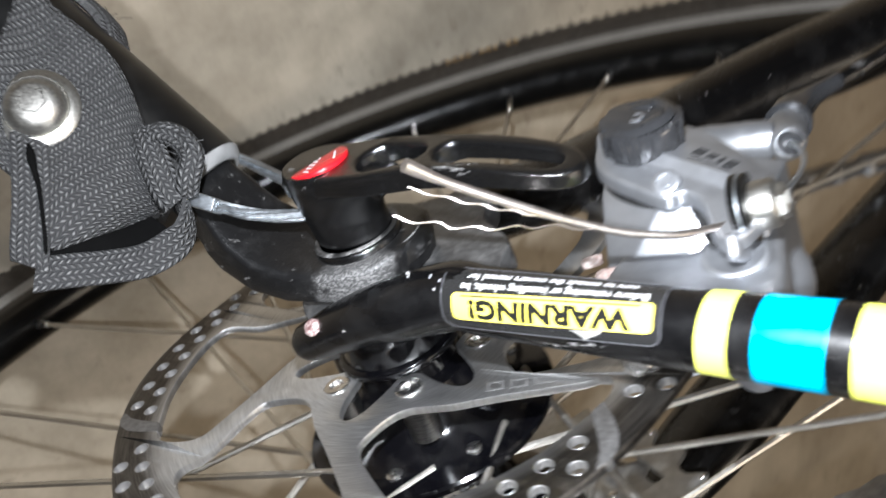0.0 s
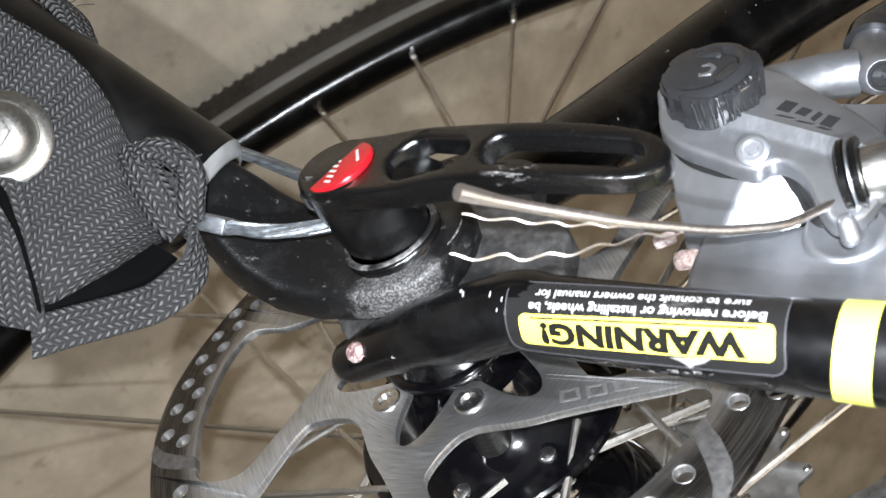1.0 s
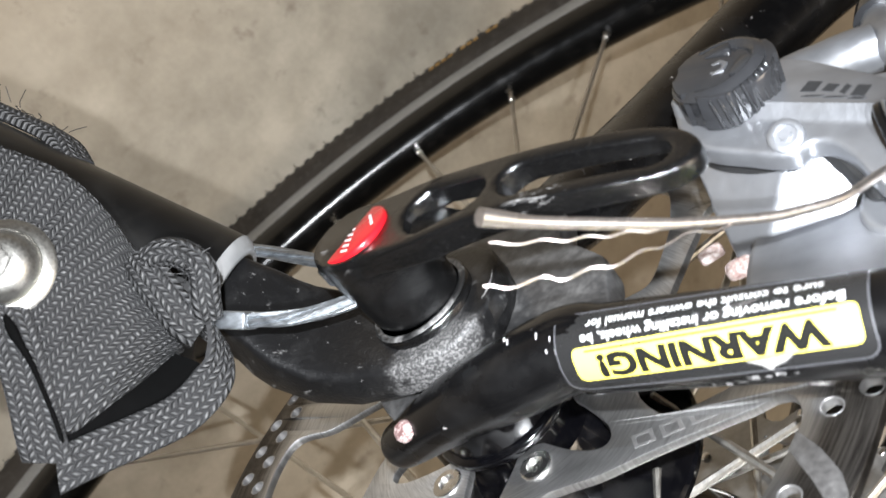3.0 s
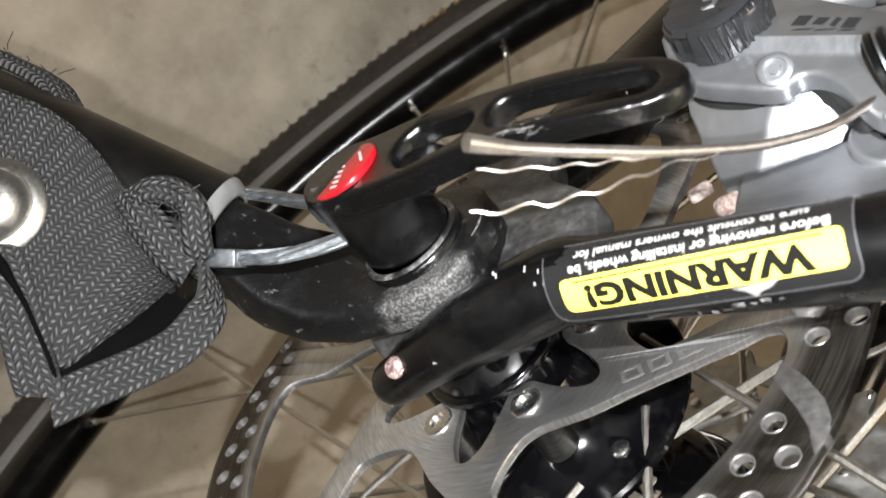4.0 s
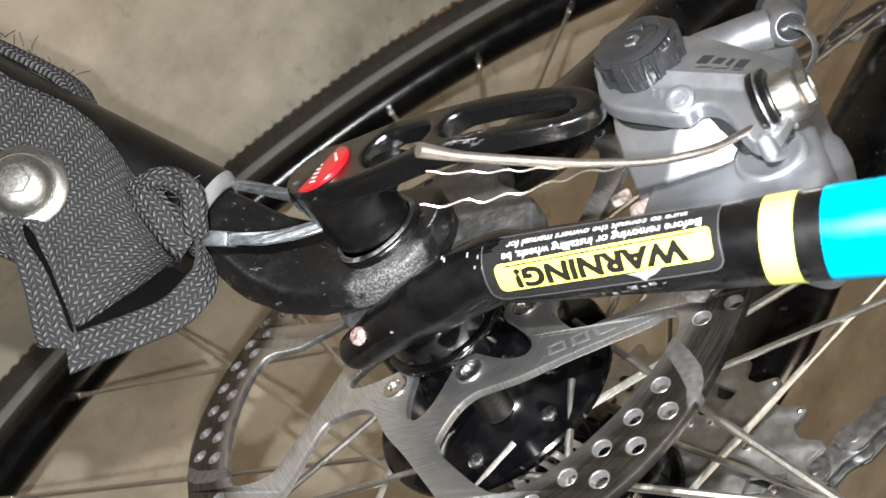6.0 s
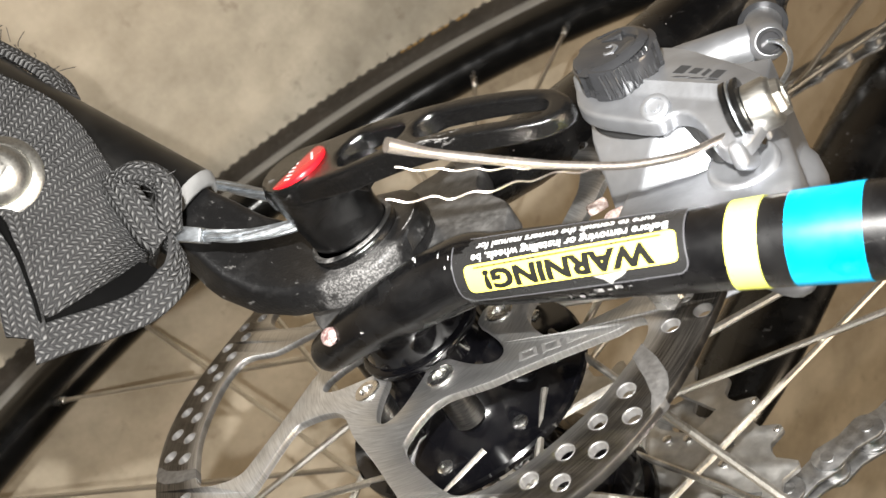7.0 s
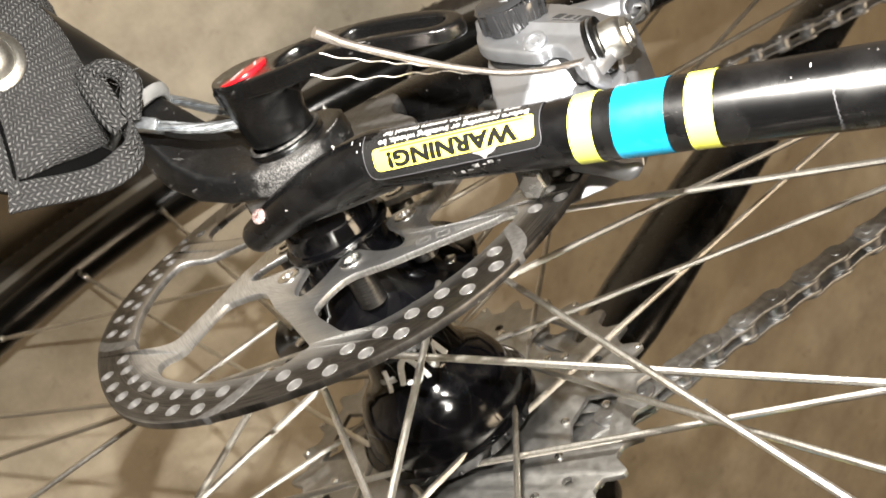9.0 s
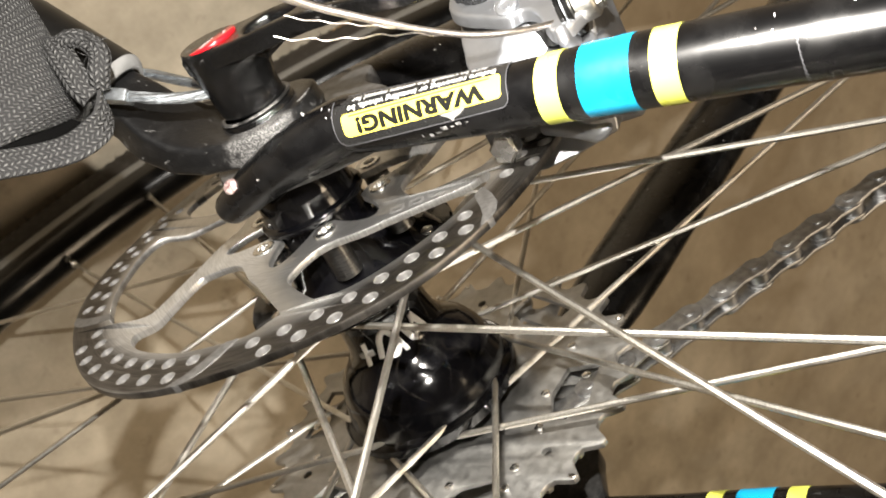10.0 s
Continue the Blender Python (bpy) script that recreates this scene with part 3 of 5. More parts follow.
# ---- rear wheel ----
FRAME = WHEEL
wheel = part("rear_wheel", lathe([(-9, 9.5), (9, 9.5)], 16), M_HUB, bike, "spoked rear wheel with black rim and hub")
hub_shell = [(-26, 18), (-20.4, 25), (-19.8, 28.2), (-19.2, 29.0), (-16.2, 29.0), (-15.4, 28.2), (-14.8, 26.8), (-12, 25.8), (-7, 24.4), (-3, 22.4), (0, 19.4), (3, 16.4), (6, 14.9), (10, 14.2), (14, 14.0), (18, 14.4), (21, 16.5), (24.5, 20), (27, 25), (29.0, 29.5), (29.8, 32.0), (30.4, 32.6), (31.6, 32.6), (32.2, 32.0), (32.4, 29.5), (33.4, 24), (36, 21.5), (38, 19), (46, 16)]
part("hub_shell", lathe(hub_shell, 64), M_HUB, wheel, "gloss black hub shell")
part("end_cap", lathe([(44, 13.6), (52.0, 13.8), (52.2, 15.3), (53.6, 15.6), (54.2, 15.2), (54.6, 14.0), (58.5, 13.4), (66.6, 12.4), (67.2, 11.8), (67.4, 9)], 64), M_HUB, wheel, "smooth black hub end cap", smooth=50)
part("axle", lathe([(-84, 7.5), (-83, 8.6), (-79, 8.6), (-78, 6), (70, 6), (71, 5)], 24), M_CHROME, wheel, "steel axle")


def hub_radius(y):
    for (a, ra), (b, rb) in zip(hub_shell, hub_shell[1:]):
        if a <= y <= b:
            return ra + (rb - ra) * (y - a) / (b - a)
    return 15.0


for stroke in (((104, 5.5), (92, 6.0), (82, 6.5)), ((94, 2.5), (92, 6), (90, 10)), ((76, 4), (68, 10), (58, 11.5), (51, 7), (58, 3.5), (70, 4.5)), ((50, 8), (46, 3)), ((40, 11), (31, 4), (23, 11.5)), ((23, 11.5), (14, 5))):
    pts = [Vector((*polar(hub_radius(y + 3) + 0.05, a), y + 3)).xzy for a, y in stroke]
    part("hub_mark", sweep(spline(pts, 4), 1.05, 6, up=(0, 1, 0), ratio=0.5), M_HUBPRINT, wheel, "white printed stroke")

RIM_R = 279
rim_profile = [(0, RIM_R), (4, RIM_R + 0.4), (8, RIM_R + 2.5), (11, RIM_R + 8), (12.2, RIM_R + 12), (12.4, RIM_R + 15)]
track_profile = [(12.4, RIM_R + 15), (12.9, RIM_R + 16), (12.9, RIM_R + 27), (11.8, RIM_R + 28)]


def ring_sweep(profile, seg=160):
    rings = [[Vector((r * math.cos(2 * math.pi * k / seg), y, r * math.sin(2 * math.pi * k / seg))) for k in range(seg)] for y, r in profile]
    return loft(rings, caps=False)


full = [(-y, r) for y, r in rim_profile[::-1]] + rim_profile[1:]
part("rim", ring_sweep(full), M_RIM, wheel, "gloss black rim bed", m=RIM)
for side in (1, -1):
    part("brake_track", ring_sweep([(y * side, r) for y, r in track_profile]), M_TRACK, wheel, "greyish worn rim flank", m=RIM)
tyre_profile = []
for k in range(-9, 10):
    a = radians(k * 15.0)
    tyre_profile.append((17.6 * math.sin(a), RIM_R + 38 + 17.6 * math.cos(a)))
tyre = part("tyre", ring_sweep(tyre_profile[::1]), M_RUBBER, wheel, "black knobbly tyre with brown label", m=RIM)
knob = bmesh.new()
rng = random.Random(4)


def stud(c, along, out, size):
    m = axes(c, along, out.cross(along))
    vs = [knob.verts.new(m @ Vector((x * size[0] / 2, y * size[1] / 2, z * size[2] / 2))) for x in (-1, 1) for y in (-1, 1) for z in (-1, 1)]
    for q in ((0, 1, 3, 2), (4, 6, 7, 5), (0, 4, 5, 1), (2, 3, 7, 6), (0, 2, 6, 4), (1, 5, 7, 3)):
        knob.faces.new([vs[i] for i in q])


for k in range(300):
    for row, b in enumerate((-58, -38, -19, 0, 19, 38, 58)):
        a = 2 * math.pi * (k + 0.5 * (row % 2)) / 300
        yy, rr = 17.8 * math.sin(radians(b)), RIM_R + 38 + 17.8 * math.cos(radians(b))
        out = Vector((math.cos(a) * math.cos(radians(b)), math.sin(radians(b)), math.sin(a) * math.cos(radians(b))))
        along = Vector((-math.sin(a), 0, math.cos(a)))
        stud(Vector((rr * math.cos(a), yy, rr * math.sin(a))), along, out, (3.4, 3.4, 1.6))
        if row in (0, 6) and k % 3 == 0:
            stud(Vector((rr * math.cos(a), yy, rr * math.sin(a))) + out * 1.6, along, out, (0.35, 0.35, rng.uniform(2.0, 5.0)))
tread = part("tread", knob, M_RUBBER, tyre, smooth=0, m=RIM)
tagged(tread, kind="stuff")
for k in range(11):
    if k in (4, 8):
        continue
    lab = bmesh.new()
    a = [radians(-121 + 0.72 * k + d) for d in (0.0, 0.55)]
    vs = [lab.verts.new((r * math.cos(q), y, r * math.sin(q))) for q, (y, r) in ((a[0], (17.75, RIM_R + 37.0)), (a[1], (17.75, RIM_R + 37.0)), (a[1], (17.3, RIM_R + 42.2)), (a[0], (17.3, RIM_R + 42.2)))]
    lab.faces.new(vs)
    part("label", lab, M_TAN, tyre, "brown printed bar", m=RIM)

def spoke_between(a, b):
    return sweep([a, a.lerp(b, 0.5), b], 0.95, 8, up=(0, 1, 0))


OUT = WHEEL.inverted() @ RIM
OUT.translation *= 1000
for flange, (y, phase) in {"left": (31.0, 31.5), "right": (-17.6, 65.2)}.items():
    for k in range(16):
        lead = 1 if k % 2 == 0 else -1
        face_side = 1.9 if lead > 0 else -1.9
        rim_a = phase + 22.5 * k
        hub_a = rim_a - lead * 67.5
        h = Vector((*polar(25.5 if flange == "left" else 24.5, hub_a), 0)).xzy + Vector((0, y + face_side, 0))
        n = OUT @ (Vector((*polar(RIM_R - 5, rim_a), 0)).xzy + Vector((0, 1.5 if flange == "left" else -1.5, 0)))
        e = OUT @ Vector((*polar(RIM_R + 1, rim_a), 0)).xzy
        sp = part("spoke", spoke_between(h, n), M_SPOKE, wheel, "bright steel spoke")
        part("nipple", sweep([n.lerp(h, 0.025), n, e], [1.6, 1.9, 1.9], 8, up=(0, 1, 0)), M_CHROME, sp)
        part("spoke_head", lathe([(-0.9, 1.0), (-0.6, 2.0), (0.5, 2.0), (0.9, 1.4)], 12, h - Vector((0, 2 * face_side, 0)), (0, 1, 0)), M_CHROME, sp)

# ---- disc rotor ----
ROT_Y, ARM_A, HOLE_A = 53.4, 54.2, 25.5
FRAME = HUB @ Matrix.Translation((0.0036, 0.0534, 0.0027)) @ Matrix.Rotation(radians(-0.7), 4, "Z") @ Matrix.Rotation(radians(-3.1), 4, "X") @ Matrix.Translation((0, -0.0534, 0))  # the disc's own place and tilt, fitted to its outline in the camera's view


def rotor_outline():
    outer = [polar(75.4 + 1.0 * math.cos(radians(6 * (a - 100))), a) for a in np.arange(0, 360, 2.0)]
    lines = [outer]
    # tabs round the hub, with a deep notch between each two
    inner = []
    for k in range(6):
        b = ARM_A + 60 * k
        for r, d in ((16.4, -11), (15.2, -5), (15.0, 4), (15.6, 9), (18.2, 13.8), (22.5, 20), (26.2, 24.5), (28.5, 28.5), (29.2, 31.8), (28.4, 35.5), (25.5, 39.5), (21.5, 43.5)):
            inner.append(polar(r, b + d))
    lines.append([(v.x, v.y) for v in spline([(x, y, 0) for x, y in inner + inner[:1]], 3)][:-1])
    for k in range(6):
        b = ARM_A + 60 * k
        win = [(28.2, 0), (28.6, 7), (31.0, 13), (34.3, 17), (37.5, 18.6), (41, 16.4), (46, 12.0), (51.5, 8.0), (55.5, 5.4), (59.2, 3.4), (61.6, 0.8), (62.9, -4), (63.3, -11), (63.5, -19), (63.6, -26), (63.4, -33), (63.6, -38), (62.8, -41.8), (60.4, -44.4), (56.5, -45.2), (51.5, -43.0), (46, -38.6), (41, -33.2), (36.5, -26), (32.8, -16.5), (29.6, -7)]
        pts = [polar(r, b + d) for r, d in win]
        lines.append([(v.x, v.y) for v in spline([(x, y, 0) for x, y in pts + pts[:1]], 3)][:-1])
        lines.append(circle(2.3, 12, *polar(20.4, b)))
        b = HOLE_A + 60 * k
        for n in range(8):
            lines.append(circle(1.7, 14, *polar(67.2, b + 6.6 * n)))
            if n < 7:
                lines.append(circle(1.7, 14, *polar(72.2, b + 3.4 + 6.6 * n)))
    return lines


def dished(bm):
    """The arms lie a little further in than the braking ring."""
    for v in bm.verts:
        r = math.hypot(v.co.x, v.co.z)
        f = min(1.0, max(0.0, (62 - r) / 10))
        v.co.y -= 3.0 * f * f * (3 - 2 * f)
    return bm


rotor = part("brake_rotor", dished(plate(rotor_outline(), 1.9, 0.14, at_y(ROT_Y))), M_ROTOR, bike, "drilled steel disc brake rotor with swept arms", smooth=30)
for k in range(6):
    b = ARM_A + 60 * k
    cut = []
    for r, d in ((63.4, -38.2), (68.2, -35.9), (72.4, -33.4), (74.6, -31.2), (75.6, -29.0), (75.4, -26.6), (74.2, -27.5), (72.4, -29.4), (68.9, -31.6), (65.3, -33.7), (63.4, -35.0)):
        cut.append(polar(r, b + d))
    part("wear_groove", plate([cut], 2.06, 0.05, at_y(ROT_Y)), M_GROOVE, rotor, "curved wiping groove")
    b = ARM_A + 60 * k
    x, z = polar(20.4, b)
    yb = ROT_Y - 3.0
    bolt = lathe([(-9, 2.2), (0.95, 2.2), (0.96, 3.3), (1.25, 3.3), (1.45, 3.0), (1.45, 1.8), (0.8, 1.7), (0.8, 0.1)], 24, (x, yb, z))
    part("rotor_bolt", bolt, M_CHROME, rotor, "small bright star-socket bolt", smooth=18)
    part("mount_lug", lathe([(38, 3.9), (47.6, 3.8), (48.2, 3.2)], 20, (x, 0, z)), M_POST, wheel, "dark machined mounting post")
first_rim = None
for k in range(6):
    spots = [(67.2, HOLE_A + 60 * k + 6.6 * n) for n in range(8)] + [(72.2, HOLE_A + 60 * k + 3.4 + 6.6 * n) for n in range(7)]
    for r, a in spots:
        x, z = polar(r, a)
        place = FRAME @ Matrix.Translation((x / 1000, 0, z / 1000))
        if first_rim is None:
            edge = [[Vector((q * math.cos(math.pi * j / 8), ROT_Y + h, q * math.sin(math.pi * j / 8))) for j in range(16)] for h, q in ((-0.8, 1.64), (0.90, 1.64), (0.98, 1.74), (0.98, 1.86), (0.93, 1.92))]
            first_rim = part("hole_rim", loft(edge, caps=False), M_ETCH, rotor, "bright chamfered hole edge", m=place)
        else:
            again(first_rim, rotor, place)
# a name etched on one arm, kept as three slanting outlined shapes
for x, z, w in ((33.1, 12.9, 4.0), (38.1, 11.2, 4.0), (43.3, 9.2, 4.4)):
    way, up = Vector((0.94, -0.34)), Vector((0.70, -0.12))
    rim = []
    for f in (1.0, 0.62):
        rim.append([(x + way.x * p * w / 2 * f + up.x * q * 1.5 * f - 0.35 * q * f, z + way.y * p * w / 2 * f - up.y * q * 1.5 * f + 1.2 * q * f) for p, q in ((-1, -1), (1, -1), (1, 1), (-1, 1))])
    part("etched_mark", dished(plate(rim, 1.98, 0.02, at_y(ROT_Y))), M_ETCH, rotor, "faint etched outline")

# ---- cassette and chain ----
FRAME = WHEEL
cassette = part("cassette", lathe([(-60, 16), (-26, 17)], 32), M_COG, bike, "dusty steel cog cassette")


def cog(teeth, y, thick=1.8):
    r = 12.7 / (2 * math.sin(math.pi / teeth))
    line = []
    for k in range(teeth):
        for d, dr in ((0.0, -3.2), (0.2, -2.6), (0.38, 1.2), (0.44, 2.2), (0.56, 2.2), (0.62, 1.2), (0.8, -2.6)):
            line.append(polar(r + dr, 360 * (k + d) / teeth))
    holes = [circle(17.2, 32)]
    if r > 40:
        for k in range(6):
            holes.append([polar(rr, 60 * k + d) for rr, d in ((r - 8, -12), (r - 8, 12), (r - 18, 14), (r - 22, 0), (r - 18, -14))])
            holes.append(circle(1.6, 8, *polar(r - 12, 60 * k + 27)))
    return plate([line] + holes, thick, 0.15, at_y(y))


for k, teeth in enumerate((30, 26, 23, 20, 18, 16, 14, 12, 11)):
    part("cog", cog(teeth, -27.5 - 4.0 * k), M_COG, cassette)

first_rivet = first_tip = None
for k in range(30):
    a = 360 * (k + 0.5) / 30
    x, z = polar(61.6, a)
    m = WHEEL @ Matrix.Translation(Vector((x, -27.2, z)) / 1000) @ Matrix.Rotation(-radians(a), 4, "Y")
    if first_tip is None:
        first_tip = part("tooth_tip", block((2.6, 1.7, 1.7), Matrix.Rotation(0.3, 4, "Y"), 0.4, 1), M_CHROME, cassette, "bright worn tooth tip", m=m)
    elif k % 3 != 1:
        again(first_tip, cassette, m)
for k in range(24):
    x, z = polar((37, 41, 45, 49)[k % 4], 15 * k + 4 * (k % 3))
    m = WHEEL @ Matrix.Translation(Vector((x, -26.4, z)) / 1000)
    if first_rivet is None:
        first_rivet = part("rivet", lathe([(0, 1.5), (0.5, 1.4), (0.8, 0.8)], 10), M_CHROME, cassette, "small bright rivet", m=m)
    else:
        again(first_rivet, cassette, m)

chain = part("chain", block((1, 1, 1), Matrix.Translation((74, -36, -14)), 0), M_CHAIN, bike, "bright steel roller chain")


def link_outline(n=8):
    pts = []
    for cx, a0 in ((6.35, -90), (-6.35, 90)):
        pts += [(cx + 4.1 * math.cos(radians(a0 + 180 * k / n)), 4.1 * math.sin(radians(a0 + 180 * k / n))) for k in range(n + 1)]
    mid = [(0.0, 3.1)]
    return pts[: n + 1] + mid + pts[n + 1 :] + [(0.0, -3.1)]


def link_mesh(outer):
    bm = bmesh.new()
    for s in (1, -1):
        plate([link_outline()], 1.0, 0.15, Matrix.Translation((0, 0, s * (3.0 if outer else 1.9))), bm)
    for x in (6.35, -6.35):
        lathe([(-2.2, 3.6), (2.2, 3.6)] if not outer else [(-3.9, 1.7), (3.9, 1.7)], 12, (x, 0, 0), (0, 0, 1), bm)
    return bm


def run_chain(start, way, count, first):
    way = Vector(way).normalized()
    for k in range(count):
        c = Vector(start) + way * (12.7 * k)
        m = WHEEL @ Matrix.Translation(c / 1000) @ axes((0, 0, 0), way, (way.z, 0, -way.x)).to_3x3().to_4x4()
        if first[k % 2] is None:
            first[k % 2] = part("link", link_mesh(k % 2), M_CHAIN, chain, m=m)
        else:
            again(first[k % 2], chain, m)


FIRST = [None, None]
run_chain((43.8, -32.4, 0.1), (0.687, -0.02, -0.727), 26, FIRST)
run_chain((30, -33, -215), (0.885, 0.0, -0.465), 18, FIRST)

# ---- quick-release lever and hitch ----
FRAME = HUB
lever = part("axle_lever", lathe([(80.0, 10.4), (83.6, 10.3), (84.2, 10.0), (84.4, 9.6), (85.0, 9.0)], 56, (6.2, 0, 4.2)), M_LEVER, bike, "black axle clamping lever with red cap")
BASE, TOP = Vector((6.2, 85.0, 4.2)), Vector((8.6, 105.0, 7.8))
ARM = Vector((59, -5.0, -1.8)).normalized()
NORM = Vector((0.0, 1.0, 0.0))
DENT = Vector((0.62, 0.0, 0.78))  # the way the foot's shallow scoop looks


def foot_size(f):
    """Radius of the lever's foot and its stretch towards the arm, from base to head."""
    table = ((0.0, 8.3, 1.0), (0.03, 8.9, 1.0), (0.09, 9.0, 1.0), (0.30, 8.9, 1.08), (0.50, 8.9, 1.28), (0.68, 8.9, 1.6), (0.76, 8.8, 1.7), (0.82, 8.7, 1.25), (0.96, 8.6, 1.08), (1.0, 8.0, 1.05))
    for (a, ra, sa), (b, rb, sb) in zip(table, table[1:]):
        if f <= b:
            g = (f - a) / (b - a)
            return ra + (rb - ra) * g, sa + (sb - sa) * g
    return 8.0, 1.05


body_rings = []
fr = axes((0, 0, 0), ARM, NORM.cross(ARM)).to_3x3()
for f in [0.0, 0.02] + [0.03 + 0.0323 * k for k in range(29)] + [0.985, 1.0]:
    r, stretch = foot_size(f)
    c = BASE.lerp(TOP, f)
    ring = []
    for k in range(56):
        a = 2 * math.pi * k / 56
        d = fr @ Vector((r * (stretch if math.cos(a) > 0 else 1.0) * math.cos(a), r * 0.94 * math.sin(a), 0))
        off = (1 - max(0.0, d.normalized().dot(DENT))) * 9.0
        d *= 1 - 0.10 * math.exp(-(off / 2.2) ** 2 - ((f - 0.30) / 0.17) ** 2)
        ring.append(c + d)
    body_rings.append(ring)
part("lever_body", loft(body_rings), M_LEVER, lever, smooth=60)
part("collar", lathe([(84.5, 9.0), (84.5, 10.0), (84.8, 10.3), (85.1, 10.1), (85.2, 9.7), (85.0, 9.0)], 56, (6.2, 0, 4.2)), M_COLLAR, lever, "pale rubbed collar", smooth=50)
arm_m = axes(TOP + Vector((0, -3.0, -0.9)), (1, 0, -0.015), (0, 0, -1))
half = [(-6.5, 6.8), (0, 8.0), (8, 7.8), (17, 7.0), (27, 6.2), (40, 5.9), (50, 5.6), (56, 4.8), (59, 2.9)]
arm_line = half + [(60.0, 0)] + [(x, -y) for x, y in half[::-1]]
curved = [(v.x, v.y) for v in spline([(x, y, 0) for x, y in arm_line], 4)]


def opening(x0, x1, h0, h1):
    """A long opening with round ends."""
    pts = []
    for k in range(9):
        a = radians(90 + 22.5 * k)
        pts.append((x0 + h0 + h0 * math.cos(a), h0 * math.sin(a)))
    for k in range(9):
        a = radians(-90 + 22.5 * k)
        pts.append((x1 - h1 + h1 * math.cos(a), h1 * math.sin(a)))
    return pts


def arched(bm):
    """The arm droops towards its tip and its far half is thinner."""
    inv = arm_m.inverted()
    for v in bm.verts:
        q = inv @ v.co
        f = max(0.0, q.x - 24)
        q.y += math.copysign(max(0.0, abs(q.y) - 3.6) / 2.4 * (0.1 - q.z * 0.48) * min(1.0, max(0.0, (q.x - 6) / 10)), q.y) if abs(q.y) > 3.6 else 0.0
        q.z = q.z * (1 - 0.25 * min(1.0, f / 30)) - (0.0040 * f * f)
        v.co = arm_m @ q
    return bm


def sliced(bm):
    for x in range(2, 60, 3):
        p = arm_m @ Vector((x, 0, 0))
        bmesh.ops.bisect_plane(bm, geom=bm.verts[:] + bm.edges[:] + bm.faces[:], plane_co=p, plane_no=arm_m.to_3x3() @ Vector((1, 0, 0)))
    return bm


part("lever_arm", arched(sliced(plate([curved, opening(30.0, 56.2, 3.6, 3.0), opening(11.0, 27.4, 5.0, 3.8)], 5.0, 1.1, arm_m, rounds=4))), M_LEVER, lever, smooth=50)
part("ramp", plate([[(9, -5.6), (17, -5.2), (17, 5.2), (9, 5.6)]], 2.0, 0.3, arm_m @ Matrix.Translation((2.2, 0, 4.6)) @ Matrix.Rotation(radians(32), 4, "Y")), M_LEVER, lever, "sloping floor of the first opening")
CAPN = Vector((-0.06, 1.0, -0.05)).normalized()
cap_m = axes(TOP - NORM * 0.62, CAPN.cross(Vector((0, 0.2, 1))), CAPN.cross(CAPN.cross(Vector((0, 0.2, 1)))))
cap = part("cap", plate([circle(7.1, 40)], 1.4, 0.5, cap_m, rounds=2), M_RED, lever, "glossy red round cap")
for k in range(7):
    x, y = 0.9 - 0.42 * k, -4.6 + 1.55 * k
    part("cap_mark", plate([[(x - 0.9, y - 0.28), (x + 0.9, y - 0.75), (x + 0.9, y - 0.15), (x - 0.9, y + 0.32)]], 1.5, 0.0, cap_m), M_WHITE, cap, "pale printed bars")
part("cap_mark", plate([[(2.0, 3.9), (2.5, 4.2), (5.2, 0.4), (4.7, 0.1)]], 1.5, 0.0, cap_m), M_WHITE, cap, "pale printed bars")

# ---- brake caliper ----
FRAME = HUB @ Matrix.Translation((0.0006, 0, 0.0017))


def egg(centre, semi, power=2.5, rings=14, seg=36, first=-1.35, last=1.5):
    """A squared ellipsoid, its poles along y."""
    out = []
    e = 2 / power
    for k in range(rings):
        b = first + (last - first) * k / (rings - 1)
        cb, sb = abs(math.cos(b)) ** e, math.copysign(abs(math.sin(b)) ** e, math.sin(b))
        ring = []
        for j in range(seg):
            a = 2 * math.pi * j / seg
            ca, sa = math.cos(a), math.sin(a)
            ca, sa = math.copysign(abs(ca) ** e, ca), math.copysign(abs(sa) ** e, sa)
            ring.append(Vector(centre) + Vector((semi[0] * cb * ca, semi[1] * sb, semi[2] * cb * sa)))
        out.append(ring)
    return loft(out)


def tucked(bm):
    """Cuts the part back so that the stay hides it in the camera's view."""
    for v in bm.verts:
        v.co.z = min(v.co.z, 1.55 * (v.co.y - 54.5))
    return bm


def cast_body():
    """The caliper's casting: a block cut by a broad slanting face, a side facet and a sloping top."""
    bm = bmesh.new()
    bmesh.ops.create_cube(bm, size=1.0, matrix=Matrix.Translation((69.6, 60.5, -19.0)) @ Matrix.Diagonal((36.8, 31.0, 41.0, 1.0)))
    for co, no in (((68.5, 75.0, -20.0), (0.12, 0.62, 0.78)), ((73.5, 73.4, -18.6), (0.36, 0.52, 0.77)), ((80.5, 71.0, -18.0), (0.55, 0.42, 0.72)), ((61.5, 74.0, -22.5), (-0.33, 0.74, 0.58)), ((70.0, 74.2, -20.0), (0.16, 1.0, 0.0)), ((52.2, 66.0, -22.0), (-0.9, 0.1, 0.35)), ((52.2, 66.0, -34.0), (-0.8, 0.0, -0.6))):
        cut = bmesh.ops.bisect_plane(bm, geom=bm.verts[:] + bm.edges[:] + bm.faces[:], plane_co=co, plane_no=no, clear_outer=True)
        bmesh.ops.holes_fill(bm, edges=[e for e in cut["geom_cut"] if isinstance(e, bmesh.types.BMEdge)])
    bmesh.ops.dissolve_limit(bm, angle_limit=0.02, verts=bm.verts[:], edges=bm.edges[:])
    bmesh.ops.bevel(bm, geom=bm.edges[:], offset=1.5, segments=4, profile=0.5, affect="EDGES", clamp_overlap=True)
    return bm


